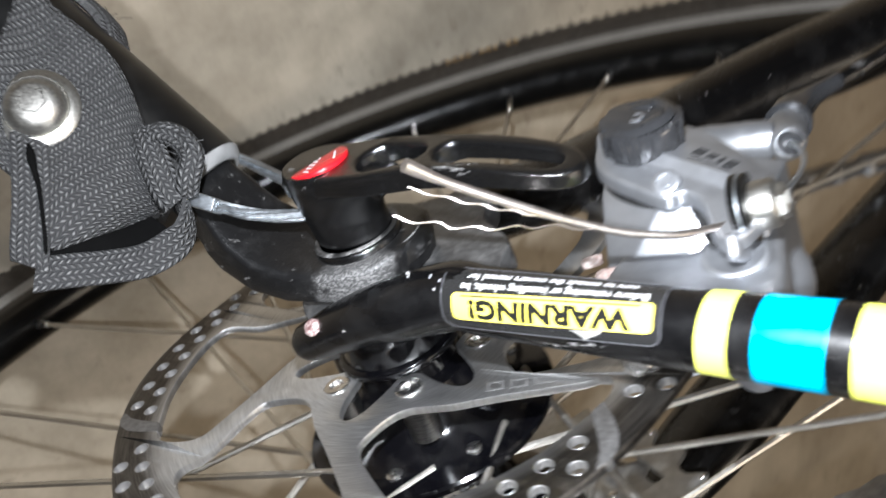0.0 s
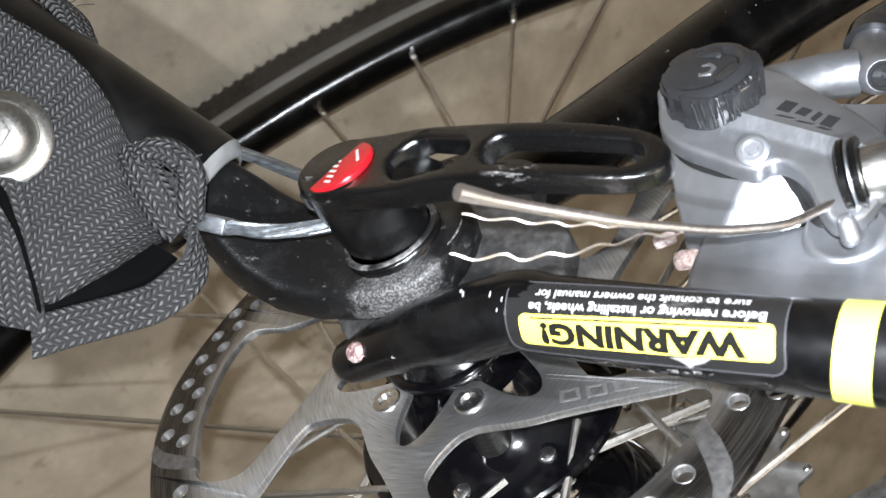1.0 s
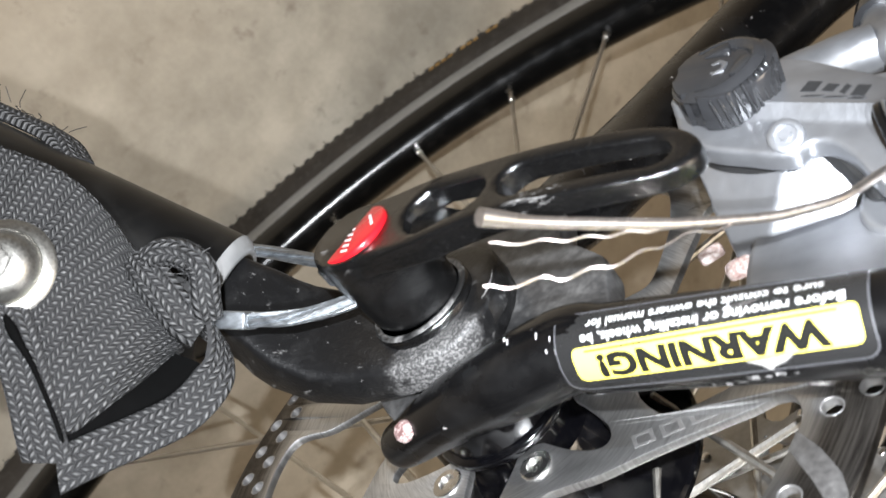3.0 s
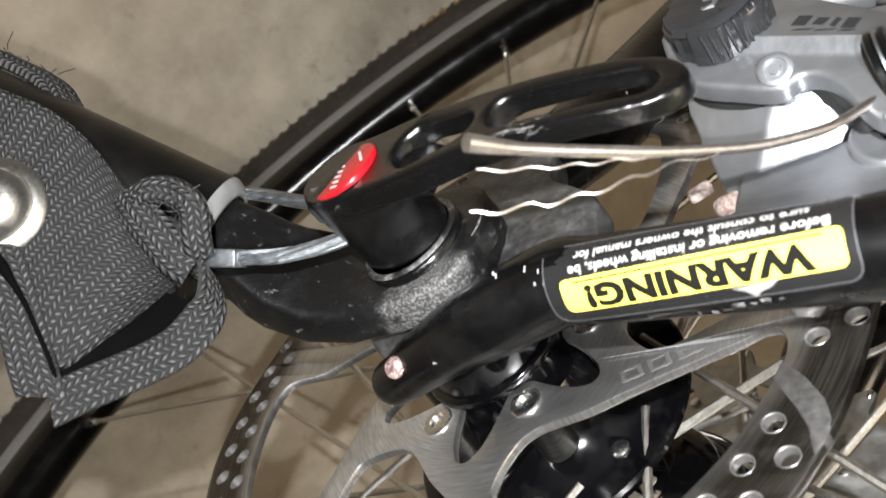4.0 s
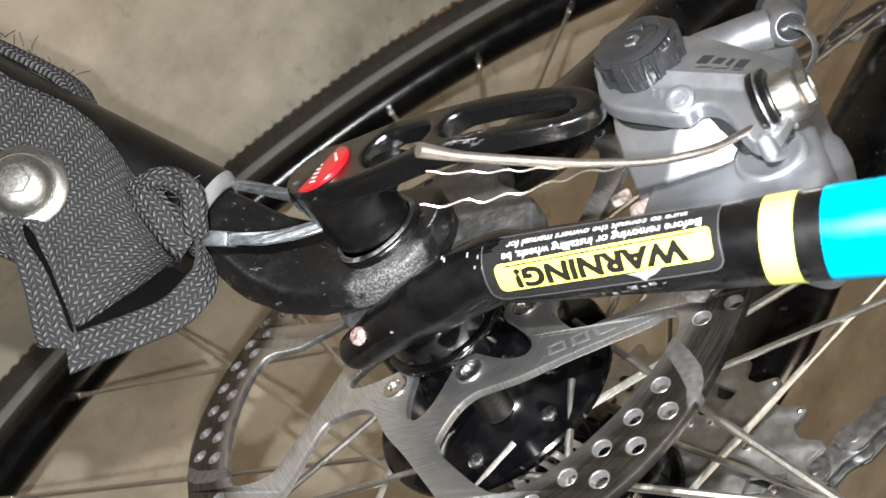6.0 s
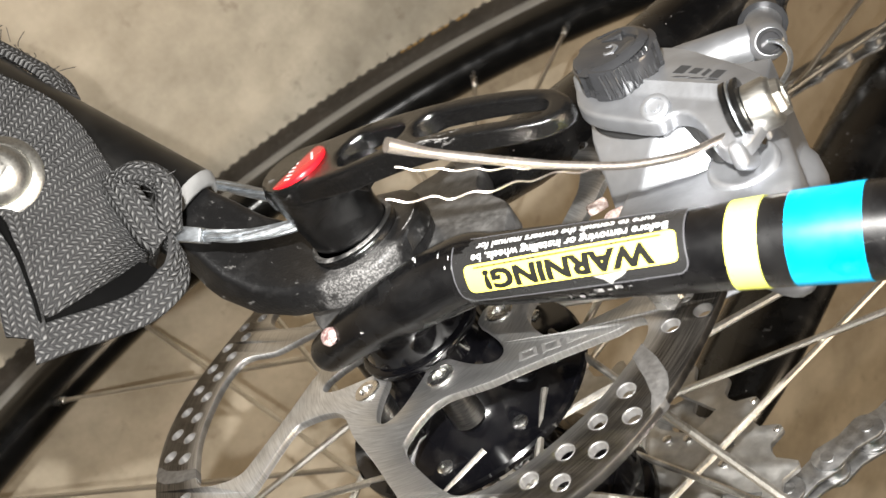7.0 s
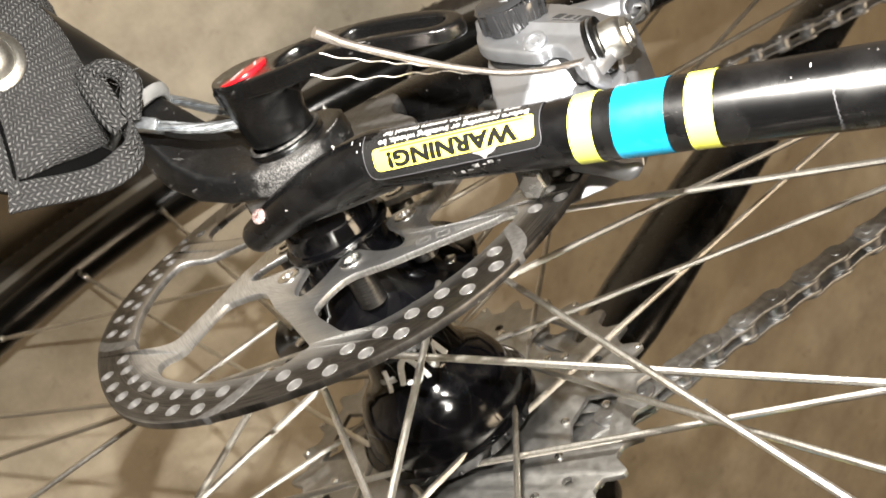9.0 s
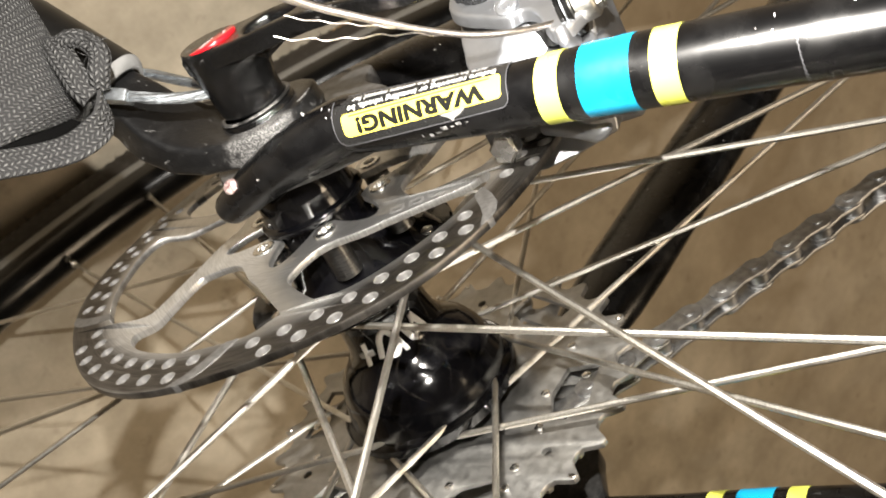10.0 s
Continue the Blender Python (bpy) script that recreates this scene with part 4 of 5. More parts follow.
caliper = part("brake_caliper", cast_body(), M_ALLOY, bike, "silver mechanical disc brake caliper", smooth=60)
part("inner_half", tucked(egg((73, 46, -22), (19, 8.0, 20), 3.2)), M_ALLOY, caliper, smooth=60)
slab_line = [(60, -28), (59, -8), (60.5, 3), (66, 8.5), (76, 9), (92, 7.0), (95, 3), (94, -6), (91.5, -16), (86, -26)]
slab_line = [(v.x, v.y) for v in spline([(x, z, 0) for x, z in slab_line + slab_line[:1]], 4)][:-1]
part("mount_foot", tucked(plate([slab_line], 15.0, 1.6, Matrix.Translation((0, 60.0, 0)) @ Matrix.Rotation(radians(-7), 4, "X") @ SIDE, rounds=4)), M_ALLOY, caliper, "broad silver caliper foot", smooth=60)
part("dimple", lathe([(-0.6, 4.2), (0.0, 3.6), (0.12, 3.0), (-0.05, 2.2), (-0.1, 0.3)], 28, (56.0, 70.0, -20.8), (-0.33, 0.74, 0.58)), M_ALLOY, caliper, "shallow round casting dimple", smooth=60)
part("cable_recess", lathe([(-0.4, 6.8), (0.5, 6.4), (0.8, 5.8), (0.3, 5.0), (0.2, 0.5)], 32, (84.2, 67.6, -10.8), (0.05, 1, 0.12)), M_ALLOY, caliper, smooth=60)
arm_pts = [(49.6, -39), (50.4, -31), (52.6, -25.4), (57, -21.6), (63, -18.9), (67.6, -16.9), (71.2, -16.2), (73.6, -17.9), (76.6, -17.0), (79.6, -13.5), (82, -8.6), (84.8, -5.2), (88.2, -6.2), (90.6, -11), (92, -16), (91, -22), (86, -29), (78, -37), (70, -44), (60, -47), (51, -45)]
arm_pts = [(v.x, v.y) for v in spline([(x, z, 0) for x, z in arm_pts + arm_pts[:1]], 4)][:-1]
tilt = Matrix.Translation((60, 80.5, -30)) @ Matrix.Rotation(radians(-9), 4, "Z") @ Matrix.Translation((-60, -80.5, 30))


def behind(v):
    """How far a point lies behind the arm's crest."""
    return (v.x - 75) * 0.37 - (v.z + 24.3) * 0.93


def crested(bm):
    """The arm's back falls away from a crest that runs along it; its front curves down to the edge."""
    for d in (-8.0, -5.0, -2.9, -2.2, -1.8, -0.4, 0.0, 0.6, 2.5, 8.0, 14.0):
        co = Vector((75 + 0.37 * d, 0, -24.3 - 0.93 * d))
        bmesh.ops.bisect_plane(bm, geom=bm.verts[:] + bm.edges[:] + bm.faces[:], plane_co=co, plane_no=(0.37, 0, -0.93))
    for v in bm.verts:
        d = behind(v.co)
        v.co.y -= 0.21 * d if d > 0 else min(-d, 2.2) * 1.0 + max(0.0, -d - 2.2) * 0.12
    return bm


arm = part("actuator_arm", crested(plate([arm_pts], 3.8, 0.9, tilt @ at_y(81.0), rounds=3)), M_ALLOY, caliper, "smooth silver actuator arm", smooth=50)
# a dark sheet put in for the shade between arm and body
part("arm_gap_shade", plate([[(66 + (x - 66) * 0.85, -28 + (z + 28) * 0.8) for x, z in arm_pts]], 3.4, 0.3, tilt @ at_y(75.0)), M_DARK, caliper, "dark sheet standing in for shade under the arm")
part("pivot_pin", lathe([(-1.0, 2.9), (0.7, 2.9), (1.0, 2.5), (1.0, 1.9), (0.5, 1.8), (0.5, 1.0), (0.9, 0.9)], 24, (70.4, 79.2, -19.4), (0.08, 0.86, 0.48)), M_ALLOY, arm)
for x, z, w, hgt in ((74.0, -30.6, 2.3, 1.9), (77.0, -29.0, 1.8, 1.3), (79.3, -27.6, 0.8, 1.5), (81.6, -26.2, 2.0, 1.9), (74.6, -26.8, 3.0, 0.25), (78.0, -25.2, 3.0, 0.25), (81.2, -23.6, 2.0, 0.25)):
    line = [(x - w / 2 + 0.3, z - hgt - 0.4), (x + w / 2 + 0.3, z - hgt + 0.6), (x + w / 2 - 0.6, z + hgt + 0.4), (x - w / 2 - 0.6, z + hgt - 0.6)]
    part("printed_bar", crested(plate([line], 3.9, 0.0, tilt @ at_y(81.02))), M_PRINT, arm, "dark printed bars")
knob_line = []
for k in range(60):
    knob_line.append(polar(8.9 if k % 10 not in (0, 1, 2) else 8.3, 6 * k))
KNOB = Vector((60.8, 84.0, -33.8))
adjuster = part("adjuster_knob", plate([[(x + KNOB.x, z + KNOB.z) for x, z in knob_line]], 7.0, 0.5, tilt @ at_y(KNOB.y)), M_KNOB, caliper, "dark grey pad adjuster knob with ribbed rim", smooth=25)
part("knob_face", lathe([(3.0, 8.5), (3.9, 7.6), (4.1, 6.9), (3.7, 6.0), (2.6, 5.4), (2.6, 0.5)], 36, KNOB), M_KNOB, adjuster, "dished knob top")
for a in (25, 145, 265):
    part("grip", block((2.6, 1.6, 5.0), Matrix.Translation(KNOB + Vector((*polar(5.2, a), 3.2)).xzy) @ Matrix.Rotation(-radians(a), 4, "Y"), 0.5, 2), M_KNOB, adjuster)
part("knob_socket", lathe([(2.6, 2.0), (3.6, 2.0), (3.6, 1.3), (2.8, 1.2)], 6, KNOB), M_ALLOY, adjuster)
for k in range(9):
    part("rib", block((0.9, 6.0, 0.6), Matrix.Translation(KNOB + Vector((*polar(9.0, 20 + 9 * k), 0)).xzy) @ Matrix.Rotation(-radians(20 + 9 * k), 4, "Y"), 0.2, 1), M_KNOB, adjuster)
# cable clamp bolt with its washer
B0, BD = Vector((87.0, 75.6, -14.6)), Vector((0.95, 0.10, -0.16)).normalized()
clamp = part("clamp_bolt", lathe([(1.2, 4.4), (1.5, 4.8), (5.2, 4.8), (5.9, 4.3), (6.2, 3.6)], 32, B0, BD), M_BOLT, caliper, "bright hexagon-socket clamp bolt")
part("bolt_rim", lathe([(6.0, 3.7), (7.4, 3.5), (7.7, 3.0), (7.5, 2.3), (6.0, 2.1), (5.9, 0.2)], 6, B0, BD), M_BOLT, clamp, smooth=20)
part("washer", lathe([(-2.0, 3), (-2.0, 6.4), (-1.7, 6.8), (-0.9, 6.8), (-0.6, 6.3), (0.2, 6.3), (0.4, 6.7), (1.1, 6.7), (1.3, 5)], 32, B0, BD), M_RIM, clamp, "black clamp plate")
part("washer_edge", lathe([(-0.55, 6.2), (-0.5, 6.75), (-0.15, 6.75), (-0.1, 6.2)], 32, B0, BD), M_ZINC, clamp, "thin bright steel washer")
part("clamp_tongue", block((3.0, 11, 5.4), axes(B0 + Vector((-0.8, -4.6, 6.4)), BD, (0.2, 0.6, 0.7)), 1.3, 3), M_ALLOY, clamp)
part("foot_bolt", lathe([(0, 3.6), (4.0, 3.6), (4.6, 3.0), (4.6, 0.2)], 6, (68.5, 57, 6.5), (0, 0.2, 1)), M_CHROME, caliper)
part("adapter_tip", sweep(spline([(78, 58, 5), (86, 57.5, 9), (92, 57.5, 13), (96, 59, 14)], 4), [1.9] * 9 + [1.8, 1.6, 1.2, 0.6], 14, up=(0, 1, 0)), M_ALLOY, caliper)
# cable stop with boot and housing
part("cable_stop", sweep(spline([(58, 70, -44), (66, 68.5, -52), (74, 66.5, -57), (79.5, 65.5, -58.6)], 4), [6.5, 6.2, 5.8, 5.4, 5.2, 5.0, 4.8, 4.8, 4.8, 4.8, 4.8, 4.8, 4.8], 20, up=(0, 1, 0)), M_ALLOY, caliper)
stop = part("barrel_adjuster", sweep([(84.7, 67.0, -54.2), (84.3, 66.6, -55.0), (82.8, 65.2, -58.0), (81.0, 64.3, -63.6), (80.5, 63.8, -69.5)], [3.0, 3.9, 4.6, 4.6, 4.2], 24, up=(0, 1, 0)), M_ALLOY, caliper, "bright barrel adjuster")
part("stop_mouth", lathe([(0.0, 2.9), (0.5, 2.9), (0.7, 2.5), (0.5, 2.1), (-0.4, 1.9), (-0.4, 0.1)], 24, (84.8, 67.1, -54.0), (2.4, 2.1, 4.4)), M_KNOB, stop, "dark cable mouth")
part("boot", sweep(spline([(80.5, 63.8, -69.5), (80.4, 63.6, -75), (83, 63.4, -83), (87.5, 63, -91)], 4), [5.6, 5.5, 5.3, 5.2, 5.0, 4.4, 3.8, 3.2, 2.8, 2.6, 2.4, 2.3, 2.3], 18, up=(0, 1, 0)), M_KNOB, stop, "grey rubber cable boot")
part("cable_housing", sweep(spline([(87.5, 63, -91), (96, 63, -104), (112, 64, -130), (128, 63, -170), (150, 60, -230), (190, 56, -320)], 5), 2.3, 12, up=(0, 1, 0)), M_LEVER, stop, "black brake cable housing")
part("inner_cable", sweep(spline([(84.4, 66.8, -55), (88.8, 69.6, -47), (92.2, 72.4, -37), (93.6, 74.6, -27), (92.0, 75.4, -19), (88.2, 74.6, -12.5)], 4), 0.55, 8, up=(0, 1, 0)), M_ZINC, caliper, "thin steel brake wire")
FRAME = HUB
# the frayed wire end
WIRE = [(89.5, 73.2, -13), (84.3, 75.4, -7.4), (80.2, 79.2, 0.6), (75.8, 81.8, 4.2), (71.9, 84.6, 7.2), (66.6, 89.4, 11.0), (62.2, 94.5, 15.0), (56.8, 100.9, 19.4), (52.2, 106.8, 23.4), (49.2, 112.9, 27.6)]
bm = sweep(spline(WIRE, 3), [0.75] * 18 + [0.85] * 7 + [1.0, 1.15, 1.25], 10, up=(0, 1, 0))
wire = part("wire_end", bm, M_COPPER, caliper, "bare frayed brake wire end with flattened tip")
rng = random.Random(7)
for line, wob in ([(62.2, 94.2, 15.6), (58.5, 97.5, 18.6), (55, 100.6, 21.2), (51, 104, 23.8), (47.0, 108.2, 27.0)], 0.35), ([(68.6, 87.4, 10.2), (64.0, 92.5, 16.5), (60.8, 96.5, 22.6), (56.2, 99.6, 27.0), (51.8, 102.6, 29.8), (47.2, 106.6, 33.6)], 0.6):
    p = spline(line, 8)
    p = [q + Vector((0, 0, wob * math.sin(k * 0.75))) for k, q in enumerate(p)]
    part("strand", sweep(p, 0.16, 6, up=(0, 1, 0)), M_COPPER, wire, "thin curled wire strand")
part("pad_tab", block((4.8, 2.2, 2.6), Matrix.Translation((50.4, 62, -14.8)) @ Matrix.Rotation(0.5, 4, "Y"), 0.8, 2), M_PAD, caliper, "pale brake pad tab")
part("pad_tab", block((5.6, 2.4, 4.6), Matrix.Translation((57.2, 63, -8.4)) @ Matrix.Rotation(0.3, 4, "Y"), 1.6, 3), M_PAD, caliper, "pale chipped brake pad tab")

# ---- trailer hitch arm ----
hitch = thing("trailer_hitch", HUB @ Matrix.Translation((-0.02, 0.085, 0.005)), "black trailer hitch arm with grey webbing safety strap", "trailer hitch")
CAM = Vector((0.58, 0.52, 0.62))
coupler_rings = []
for c, hw, ht, way in (((20.6, 78.6, 3.6), 4.0, 3.6, (1, -0.05, 0)), ((19.6, 78.6, 3.6), 8.0, 4.0, (1, -0.05, 0)), ((16.5, 78.6, 3.4), 12.0, 4.1, (1, -0.05, 0)), ((11, 78.6, 3.0), 14.8, 4.1, (1, -0.05, 0)), ((4, 78.8, 3.4), 15.6, 4.1, (1, -0.1, 0)), ((-6, 80.4, 6.6), 14.0, 4.4, (1, -0.3, 0)), ((-14, 84.0, 10.2), 11.2, 4.8, (0.85, -0.5, 0)), ((-20.5, 89.2, 10.4), 10.4, 5.0, (0.7, -0.72, 0)), ((-23.2, 92.4, 10.0), 9.8, 5.0, (0.65, -0.76, 0)), ((-25.6, 95.4, 9.0), 9.2, 4.8, (0.62, -0.78, 0)), ((-34, 105, 7.8), 8.4, 4.2, (0.61, -0.79, 0)), ((-46, 121, 6), 8.0, 4.0, (0.6, -0.8, 0))):
    t = Vector(way).normalized()
    w = Vector((0.0, 0.0, 1.0))
    nrm = t.cross(w)
    ring = []
    for k in range(32):
        a = 2 * math.pi * k / 32
        e = 0.28
        rough = 1 + 0.018 * noise.noise(Vector((c[0], k * 0.9, 3.0)) * 0.7)
        ring.append(Vector(c) + w * (hw * rough * math.copysign(abs(math.cos(a)) ** e, math.cos(a))) + nrm * (ht * math.copysign(abs(math.sin(a)) ** e, math.sin(a))))
    coupler_rings.append(ring)
coupler = part("coupler", loft(coupler_rings), M_COUPLER, hitch, "scuffed dusty black nylon hitch plate", smooth=50)
AXLE = HUB @ Matrix.Translation((0.0072, 0, 0.0024))
part("boss", lathe([(78, 12), (78, 14.4), (81.2, 14.2), (82.0, 13.7), (82.3, 12.9), (82.2, 11.6), (81.8, 10.8), (81.6, 9)], 64), M_BOSS, coupler, "round worn boss with pale scuffs", m=AXLE)
rng = random.Random(3)
for r, y, a0, a1, w in ((13.9, 81.8, 48, 118, 1.0), (14.3, 80.8, 35, 95, 0.6), (13.1, 82.3, -30, 30, 0.45), (14.3, 80.2, 70, 130, 0.45)):
    steps = 22
    pts = [Vector((*polar(r, a0 + (a1 - a0) * k / steps), y)).xzy for k in range(steps + 1)]
    rad = [0.05 + w * rng.uniform(0.45, 1.0) * math.sin(math.pi * (k + 0.4) / (steps + 0.8)) for k in range(steps + 1)]
    part("scuff", sweep(pts, rad, 6, up=(0, 1, 0), ratio=0.3), M_SCUFF, coupler, "pale scuffed arc", m=AXLE)
for x, z in ((-14, 13), (-20, 9)):
    part("rivet_head", lathe([(0, 2.2), (0.8, 2.0), (1.2, 1.0)], 14, (x, 88.0 - (x + 14) * 0.9, z), (0.5, 0.8, 0)), M_COUPLER, coupler)
A0, AD, TR = Vector((-34.9, 98.4, 7.1)), Vector((-0.605, 0.790, -0.038)).normalized(), 15.0
u = AD.orthogonal().normalized()
w = AD.cross(u)
rings = []
for d, r in ((6, TR - 3.4), (0.3, TR - 3.4), (0.0, TR - 2.9), (0.2, TR - 2.0), (1.6, TR - 0.5), (2.6, TR), (6, TR), (30, TR), (60, TR), (100, TR), (150, TR)):
    rings.append([A0 + AD * d + (u * math.cos(2 * math.pi * k / 48) + w * math.sin(2 * math.pi * k / 48)) * r for k in range(48)])
up_way = (Vector((0.0, 0.0, -1.0)) - AD * AD.dot(Vector((0.0, 0.0, -1.0)))).normalized()
high = math.degrees(math.atan2(up_way.dot(w), up_way.dot(u)))
near_way = CAM - AD * AD.dot(CAM)
turn_way = 1 if (math.degrees(math.atan2(near_way.dot(w), near_way.dot(u))) - high) % 360 < 180 else -1
WORN = [high + turn_way * a for a in range(0, 126, 6)]  # pale only from the top round to the camera's side, to fit its view
tube_ob = part("tube", loft(rings[5:], caps=False), M_TUBE, hitch, "smooth black hitch tube")
part("tube_rim", loft(rings[:6], caps=False), M_TUBE, tube_ob, smooth=60)
worn = [[A0 + AD * (d - 0.1) + (u * math.cos(radians(a)) + w * math.sin(radians(a))) * (r + 0.08) for a in WORN] for d, r in ((0.3, TR - 3.3), (0.0, TR - 2.9), (0.2, TR - 2.0), (1.6, TR - 0.5), (2.6, TR))]
part("worn_edge", loft(worn, caps=False, closed=False), M_TUBE_CUT, tube_ob, "pale worn bevel on the tube end", smooth=60)
part("tube_plug", lathe([(0.8, TR - 3.5), (0.6, 10), (0.6, 3)], 40, A0, AD), M_TUBE, tube_ob)
# steel safety cable; its branches join inside the lever's foot, out of the camera's view
CABLE = [(-47, 105.5, -6.0), (-39, 103.2, -6.8), (-30.8, 99.5, -6.9), (-19.9, 94.1, -5.8), (-9, 90.2, -3.8), (0, 89.4, -0.6), (4.5, 90.6, 3.4), (3.6, 92.6, 8.6), (-2.6, 96.0, 14.2), (-7, 99.4, 18), (-11.6, 102.6, 20.0), (-16, 104.4, 20.6), (-22, 107, 20.4)]
core = spline(CABLE, 8)
safety = part("safety_cable", sweep(core, 0.75, 8, up=(0, 1, 0)), M_ZINC, hitch, "bright twisted steel safety cable")
for turn in range(6):
    pts = []
    for k, q in enumerate(core):
        t = (core[min(k + 1, len(core) - 1)] - core[max(k - 1, 0)]).normalized()
        side = t.cross(Vector((0.3, 0.8, 0.52))).normalized()
        up = side.cross(t)
        a = 2 * math.pi * turn / 6 + k * 0.09
        pts.append(q + side * (0.92 * math.cos(a)) + up * (0.92 * math.sin(a)))
    part("strand", sweep(pts, 0.56, 6, up=(0, 1, 0)), M_ZINC, safety)
part("ferrule", block((8.4, 4.6, 3.2), axes((-16.2, 104.5, 20.5), (6.6, -2.8, -0.5), CAM), 0.4, 2), M_ZINC, safety, "crimped steel ferrule")
# wide strap: a patch over the tube, its points placed to fit the camera's view
GRID = [
    [(-49.7, 158.8, 8.6), (-43.6, 150.8, 9.8), (-39.0, 145.0, 9.9), (-34.4, 138.7, 9.9), (-30.2, 131.2, 12.3), (-25.8, 121.6, 17.3)],
    [(-48.2, 152.0, 19.4), (-43.1, 143.0, 19.7), (-38.6, 137.5, 19.3), (-34.0, 131.3, 19.0), (-29.2, 123.9, 20.0), (-24.7, 115.6, 21.7)],
    [(-47.3, 146.1, 28.5), (-42.1, 136.7, 28.7), (-37.8, 130.7, 29.4), (-33.5, 125.3, 28.2), (-28.6, 118.8, 27.2), (-25.4, 110.0, 23.8)],
    [(-46.3, 141.1, 36.5), (-41.6, 131.0, 36.7), (-37.3, 125.4, 37.1), (-33.2, 119.3, 37.1), (-28.3, 113.2, 33.2), (-27.4, 105.7, 23.1)],
    [(-45.5, 136.0, 43.9), (-40.2, 126.5, 41.9), (-36.3, 118.6, 43.8), (-33.2, 111.5, 47.8), (-29.6, 108.2, 37.3), (-31.5, 102.8, 20.9)],
]


def patch(grid, steps, thick, lumps=0.35, turn=0.0):
    """A quilted cloth patch through a grid of points; UV in millimetres, turned."""
    rows = [spline(line, steps) for line in grid]
    cols = [spline([r[k] for r in rows], steps) for k in range(len(rows[0]))]
    nu, nv = len(cols), len(cols[0])
    bm = bmesh.new()
    uv = bm.loops.layers.uv.verify()
    front, back = [], []
    for i in range(nu):
        fl, bl = [], []
        for j in range(nv):
            q = cols[i][j]
            du = cols[min(i + 1, nu - 1)][j] - cols[max(i - 1, 0)][j]
            dv = cols[i][min(j + 1, nv - 1)] - cols[i][max(j - 1, 0)]
            n = du.cross(dv).normalized()
            if n.dot(CAM) < 0:
                n = -n
            q = q + n * (lumps * (noise.noise(q * 0.12) + 0.5 * noise.noise(q * 0.4)))
            edge = min(i, nu - 1 - i, j, nv - 1 - j)
            h = thick / 2 * (1 if edge else 0.45)
            fl.append(bm.verts.new(q + n * h))
            bl.append(bm.verts.new(q - n * h))
        front.append(fl)
        back.append(bl)
    c, s = math.cos(turn), math.sin(turn)

    def quad(vs, coords):
        f = bm.faces.new(vs)
        for loop, (a, b) in zip(f.loops, coords):
            loop[uv].uv = (a * c - b * s, a * s + b * c)

    lu = sum((cols[k + 1][nv // 2] - cols[k][nv // 2]).length for k in range(nu - 1)) / (nu - 1)
    lv = sum((cols[nu // 2][k + 1] - cols[nu // 2][k]).length for k in range(nv - 1)) / (nv - 1)
    for i in range(nu - 1):
        for j in range(nv - 1):
            co = [(i * lu, j * lv), ((i + 1) * lu, j * lv), ((i + 1) * lu, (j + 1) * lv), (i * lu, (j + 1) * lv)]
            quad((front[i][j], front[i + 1][j], front[i + 1][j + 1], front[i][j + 1]), co)
            quad((back[i][j], back[i][j + 1], back[i + 1][j + 1], back[i + 1][j]), [co[0], co[3], co[2], co[1]])
    ring = [(i, 0) for i in range(nu)] + [(nu - 1, j) for j in range(1, nv)] + [(i, nv - 1) for i in range(nu - 2, -1, -1)] + [(0, j) for j in range(nv - 2, 0, -1)]
    for (a, b), (d, e) in zip(ring, ring[1:] + ring[:1]):
        quad((front[a][b], front[d][e], back[d][e], back[a][b]), [(a * lu, b * lv), (d * lu, e * lv), (d * lu, e * lv), (a * lu, b * lv)])
    return bm


strap = part("wide_strap", patch(GRID, 8, 2.2, 0.5, 2.51), M_WEB, hitch, "grey-black woven nylon strap bolted to the tube", smooth=70)
LOOP = [(-20.5, 107.2, 22.6), (-16.8, 105.6, 24.2), (-14.9, 103.4, 27.6), (-15.8, 101.6, 31.6), (-19.0, 101.6, 37.9), (-24.4, 103.8, 43.3), (-28.2, 107.0, 48.9), (-31.4, 109.4, 53.6)]
part("strap_loop", ribbon(spline(LOOP, 7), 7.2, [(0.79, -0.45, -0.36), (0.8, -0.4, -0.3), (0.82, -0.2, -0.12), (0.72, 0.3, 0.2), (0.6, 0.6, 0.45), (0.62, 0.6, 0.45), (0.66, 0.58, 0.42)], 1.7, mitre=(0.0, -0.25)), M_WEB, hitch, "narrow grey woven strap loop", smooth=70)
LOOP = [(-31.8, 111.2, 53.2), (-32.8, 115.0, 50.0), (-34.3, 120.2, 44.8), (-36.4, 126.8, 38.8), (-39.6, 132.0, 33.4)]
part("strap_loop", ribbon(spline(LOOP, 7), 7.4, [(0.75, 0.5, 0.4), (0.84, 0.48, 0.28), (0.84, 0.48, 0.28)], 1.7, mitre=(-0.45, 0.0)), M_WEB, hitch, "narrow grey woven strap loop", smooth=70)
KNOT = [(-25.6, 121.4, 18.2), (-23.0, 119.4, 20.6), (-20.4, 115.0, 23.3), (-18.6, 110.6, 25.2), (-17.2, 107.6, 25.4)]
part("strap_knot", ribbon(spline(KNOT, 7), 6.6, [(0.45, 0.75, 0.45), (0.6, 0.6, 0.5), (0.65, 0.5, 0.5), (0.8, 0.2, 0.4)], 2.2, bulge=3.4), M_WEB, hitch, "bunched frayed strap end", smooth=70)
KNOT = [(-23.4, 120.6, 19.0), (-20.0, 121.0, 18.0), (-16.4, 118.8, 17.4), (-13.8, 115.0, 18.6), (-14.2, 111.6, 22.0), (-16.0, 108.4, 23.4)]
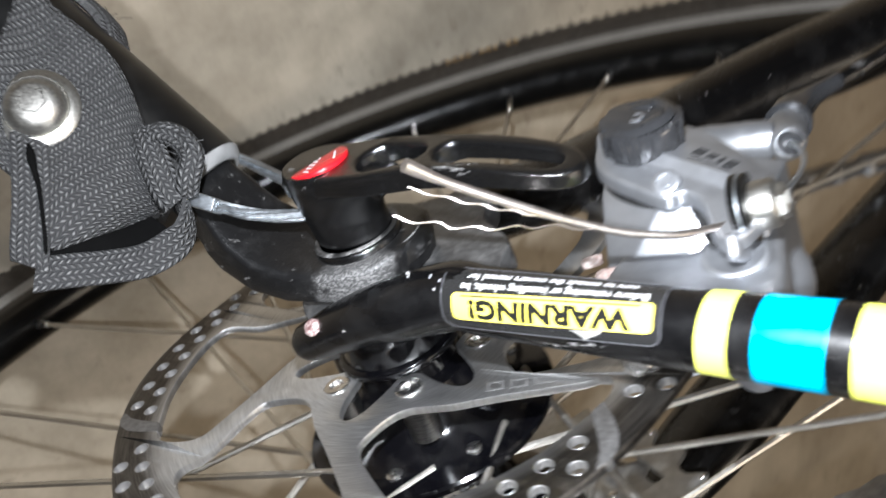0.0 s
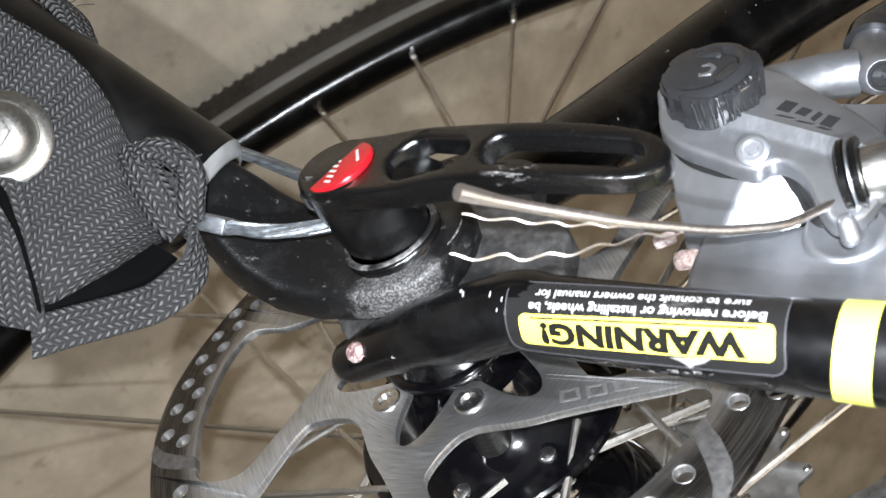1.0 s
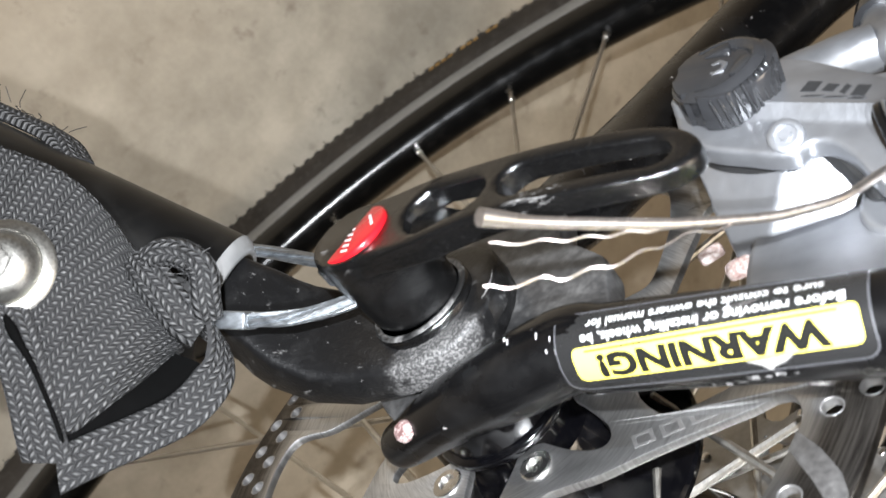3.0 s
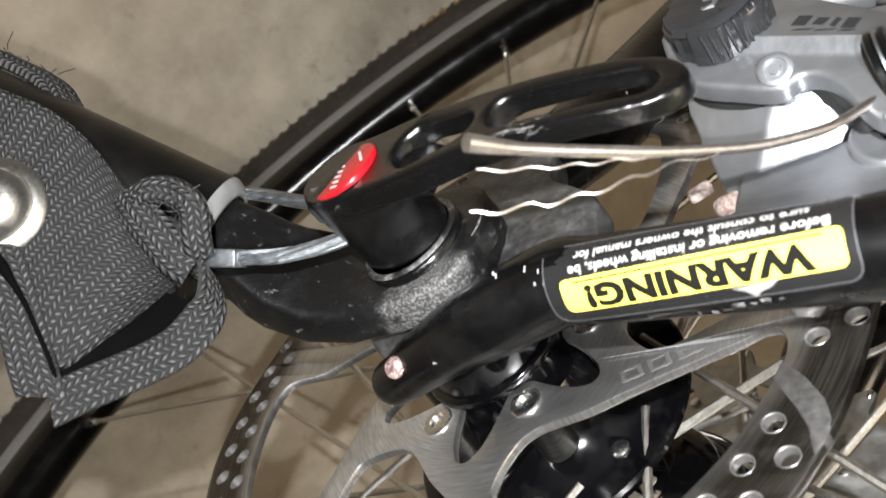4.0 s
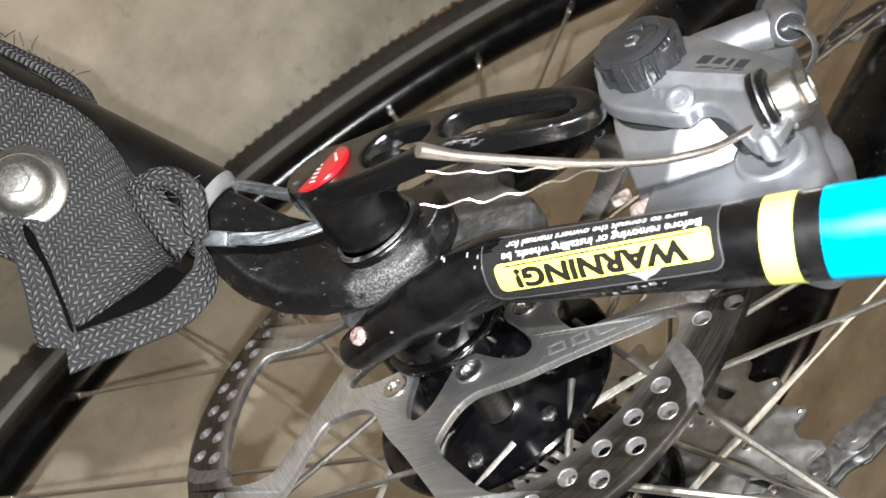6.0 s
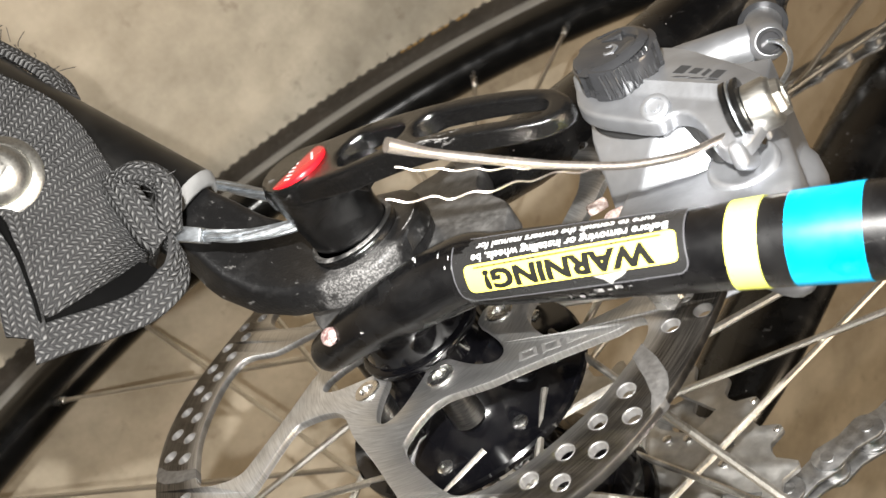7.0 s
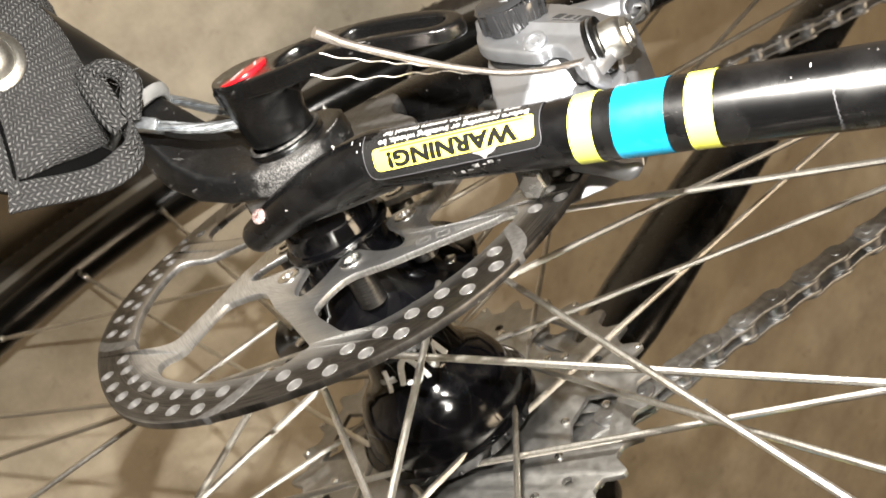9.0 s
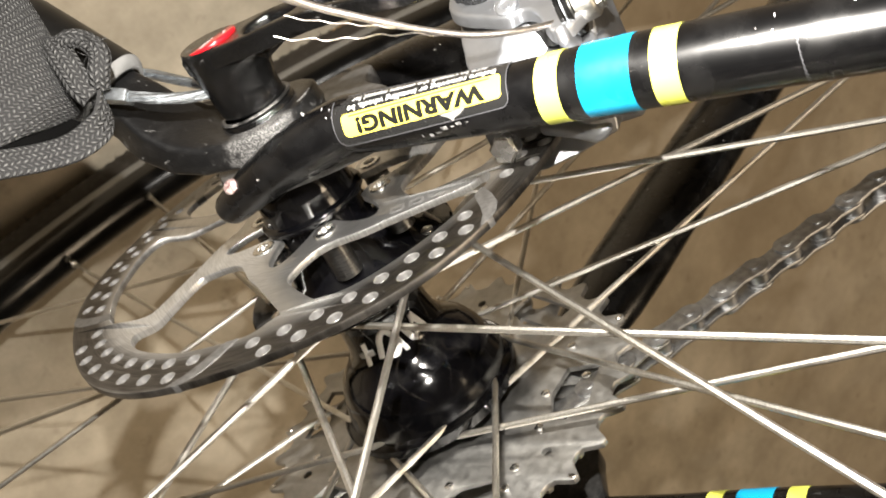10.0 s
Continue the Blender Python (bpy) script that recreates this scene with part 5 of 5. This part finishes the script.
part("strap_knot", ribbon(spline(KNOT, 7), 5.2, [(0.3, 0.8, 0.45), (0.4, 0.8, 0.3), (0.7, 0.6, 0.2), (0.85, 0.3, 0.3)], 2.2, bulge=2.4), M_WEB, hitch, "bunched frayed strap end", smooth=70)
FOLD = [(-76, 160, -12), (-66, 149, -11), (-57, 140, -9), (-53, 135, -5)]
part("strap_fold", ribbon(spline(FOLD, 6), 9.0, [(0.2, 0.55, -0.8), (0.35, 0.5, -0.7)], 3.4, bulge=3.0), M_WEB, hitch, "frayed strap end folded over the tube", smooth=70)
rng = random.Random(11)
for k in range(70):
    if k < 52:
        a = Vector((-53, 135, -6)).lerp(Vector((-76, 160, -12)), rng.random()) + Vector((0, 0, rng.choice((-4.4, 4.4)) + rng.uniform(-0.8, 0.8))) + Vector((0.8, 1.6, 0.4)) * rng.random()
    else:
        a = Vector((-15.5, 116.5, 19.5)) + Vector((rng.uniform(-5, 5), rng.uniform(-3, 3), rng.uniform(-2, 3)))
    d = Vector((rng.uniform(-0.4, 0.8), rng.uniform(-0.3, 0.9), rng.uniform(-1, 0.6))).normalized()
    part("fray", sweep([a, a + d * rng.uniform(1, 2.0), a + (d + Vector((rng.uniform(-0.7, 0.7), rng.uniform(-0.4, 0.4), 0.2))) * rng.uniform(2.0, 4.2)], 0.10, 4, up=(0.3, 1, 0.1)), M_DARK, hitch)
# strap underside coloured black in place of the shade behind the loop
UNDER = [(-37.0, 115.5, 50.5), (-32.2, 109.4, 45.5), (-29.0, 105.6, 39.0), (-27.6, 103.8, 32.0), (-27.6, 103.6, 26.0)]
part("underside_shade", ribbon(spline(UNDER, 6), 8.0, [(0.6, 0.6, 0.5), (0.6, 0.6, 0.5)], 1.2), M_STRAP_SHADE, hitch, "underside of the strap, coloured black for its shade", smooth=70)
# below the opening this dark line paints the shade beside the loop
SLIT = [(-36.4, 130.6, 36.6), (-34.6, 127.2, 39.2), (-32.8, 123.0, 41.8), (-31.6, 119.2, 44.6), (-30.3, 115.6, 47.4), (-29.4, 112.2, 50.2)]
part("slit_and_gap_shade", sweep(spline(SLIT, 5), [0.3, 0.6, 0.8, 0.9, 0.9, 0.8, 0.7, 0.6, 0.6, 0.5, 0.5, 0.45] + [0.4] * 13 + [0.2], 10, up=(0.7, 0.5, 0.4)), M_STRAP_SHADE, hitch, "dark slit through the strap, run on as painted gap shade")
RIV, RN = Vector((-40.2, 134.6, 28.7)), Vector((0.72, 0.57, 0.39)).normalized()
bolt = part("strap_bolt", lathe([(0.2, 2), (0.2, 8.8), (0.9, 9.1), (1.4, 8.7), (2.0, 7.0), (1.7, 6.7), (2.2, 6.5), (3.4, 6.2), (4.6, 5.2), (5.3, 4.2), (5.6, 3.2)], 40, RIV, RN), M_BOLT, hitch, "bright domed bolt with wide washer", smooth=50)
part("socket", lathe([(5.3, 3.4), (5.6, 3.1), (5.6, 2.7), (3.4, 2.5), (3.3, 0.1)], 6, RIV, RN), M_BOLT, bolt, "hexagonal socket", smooth=20)
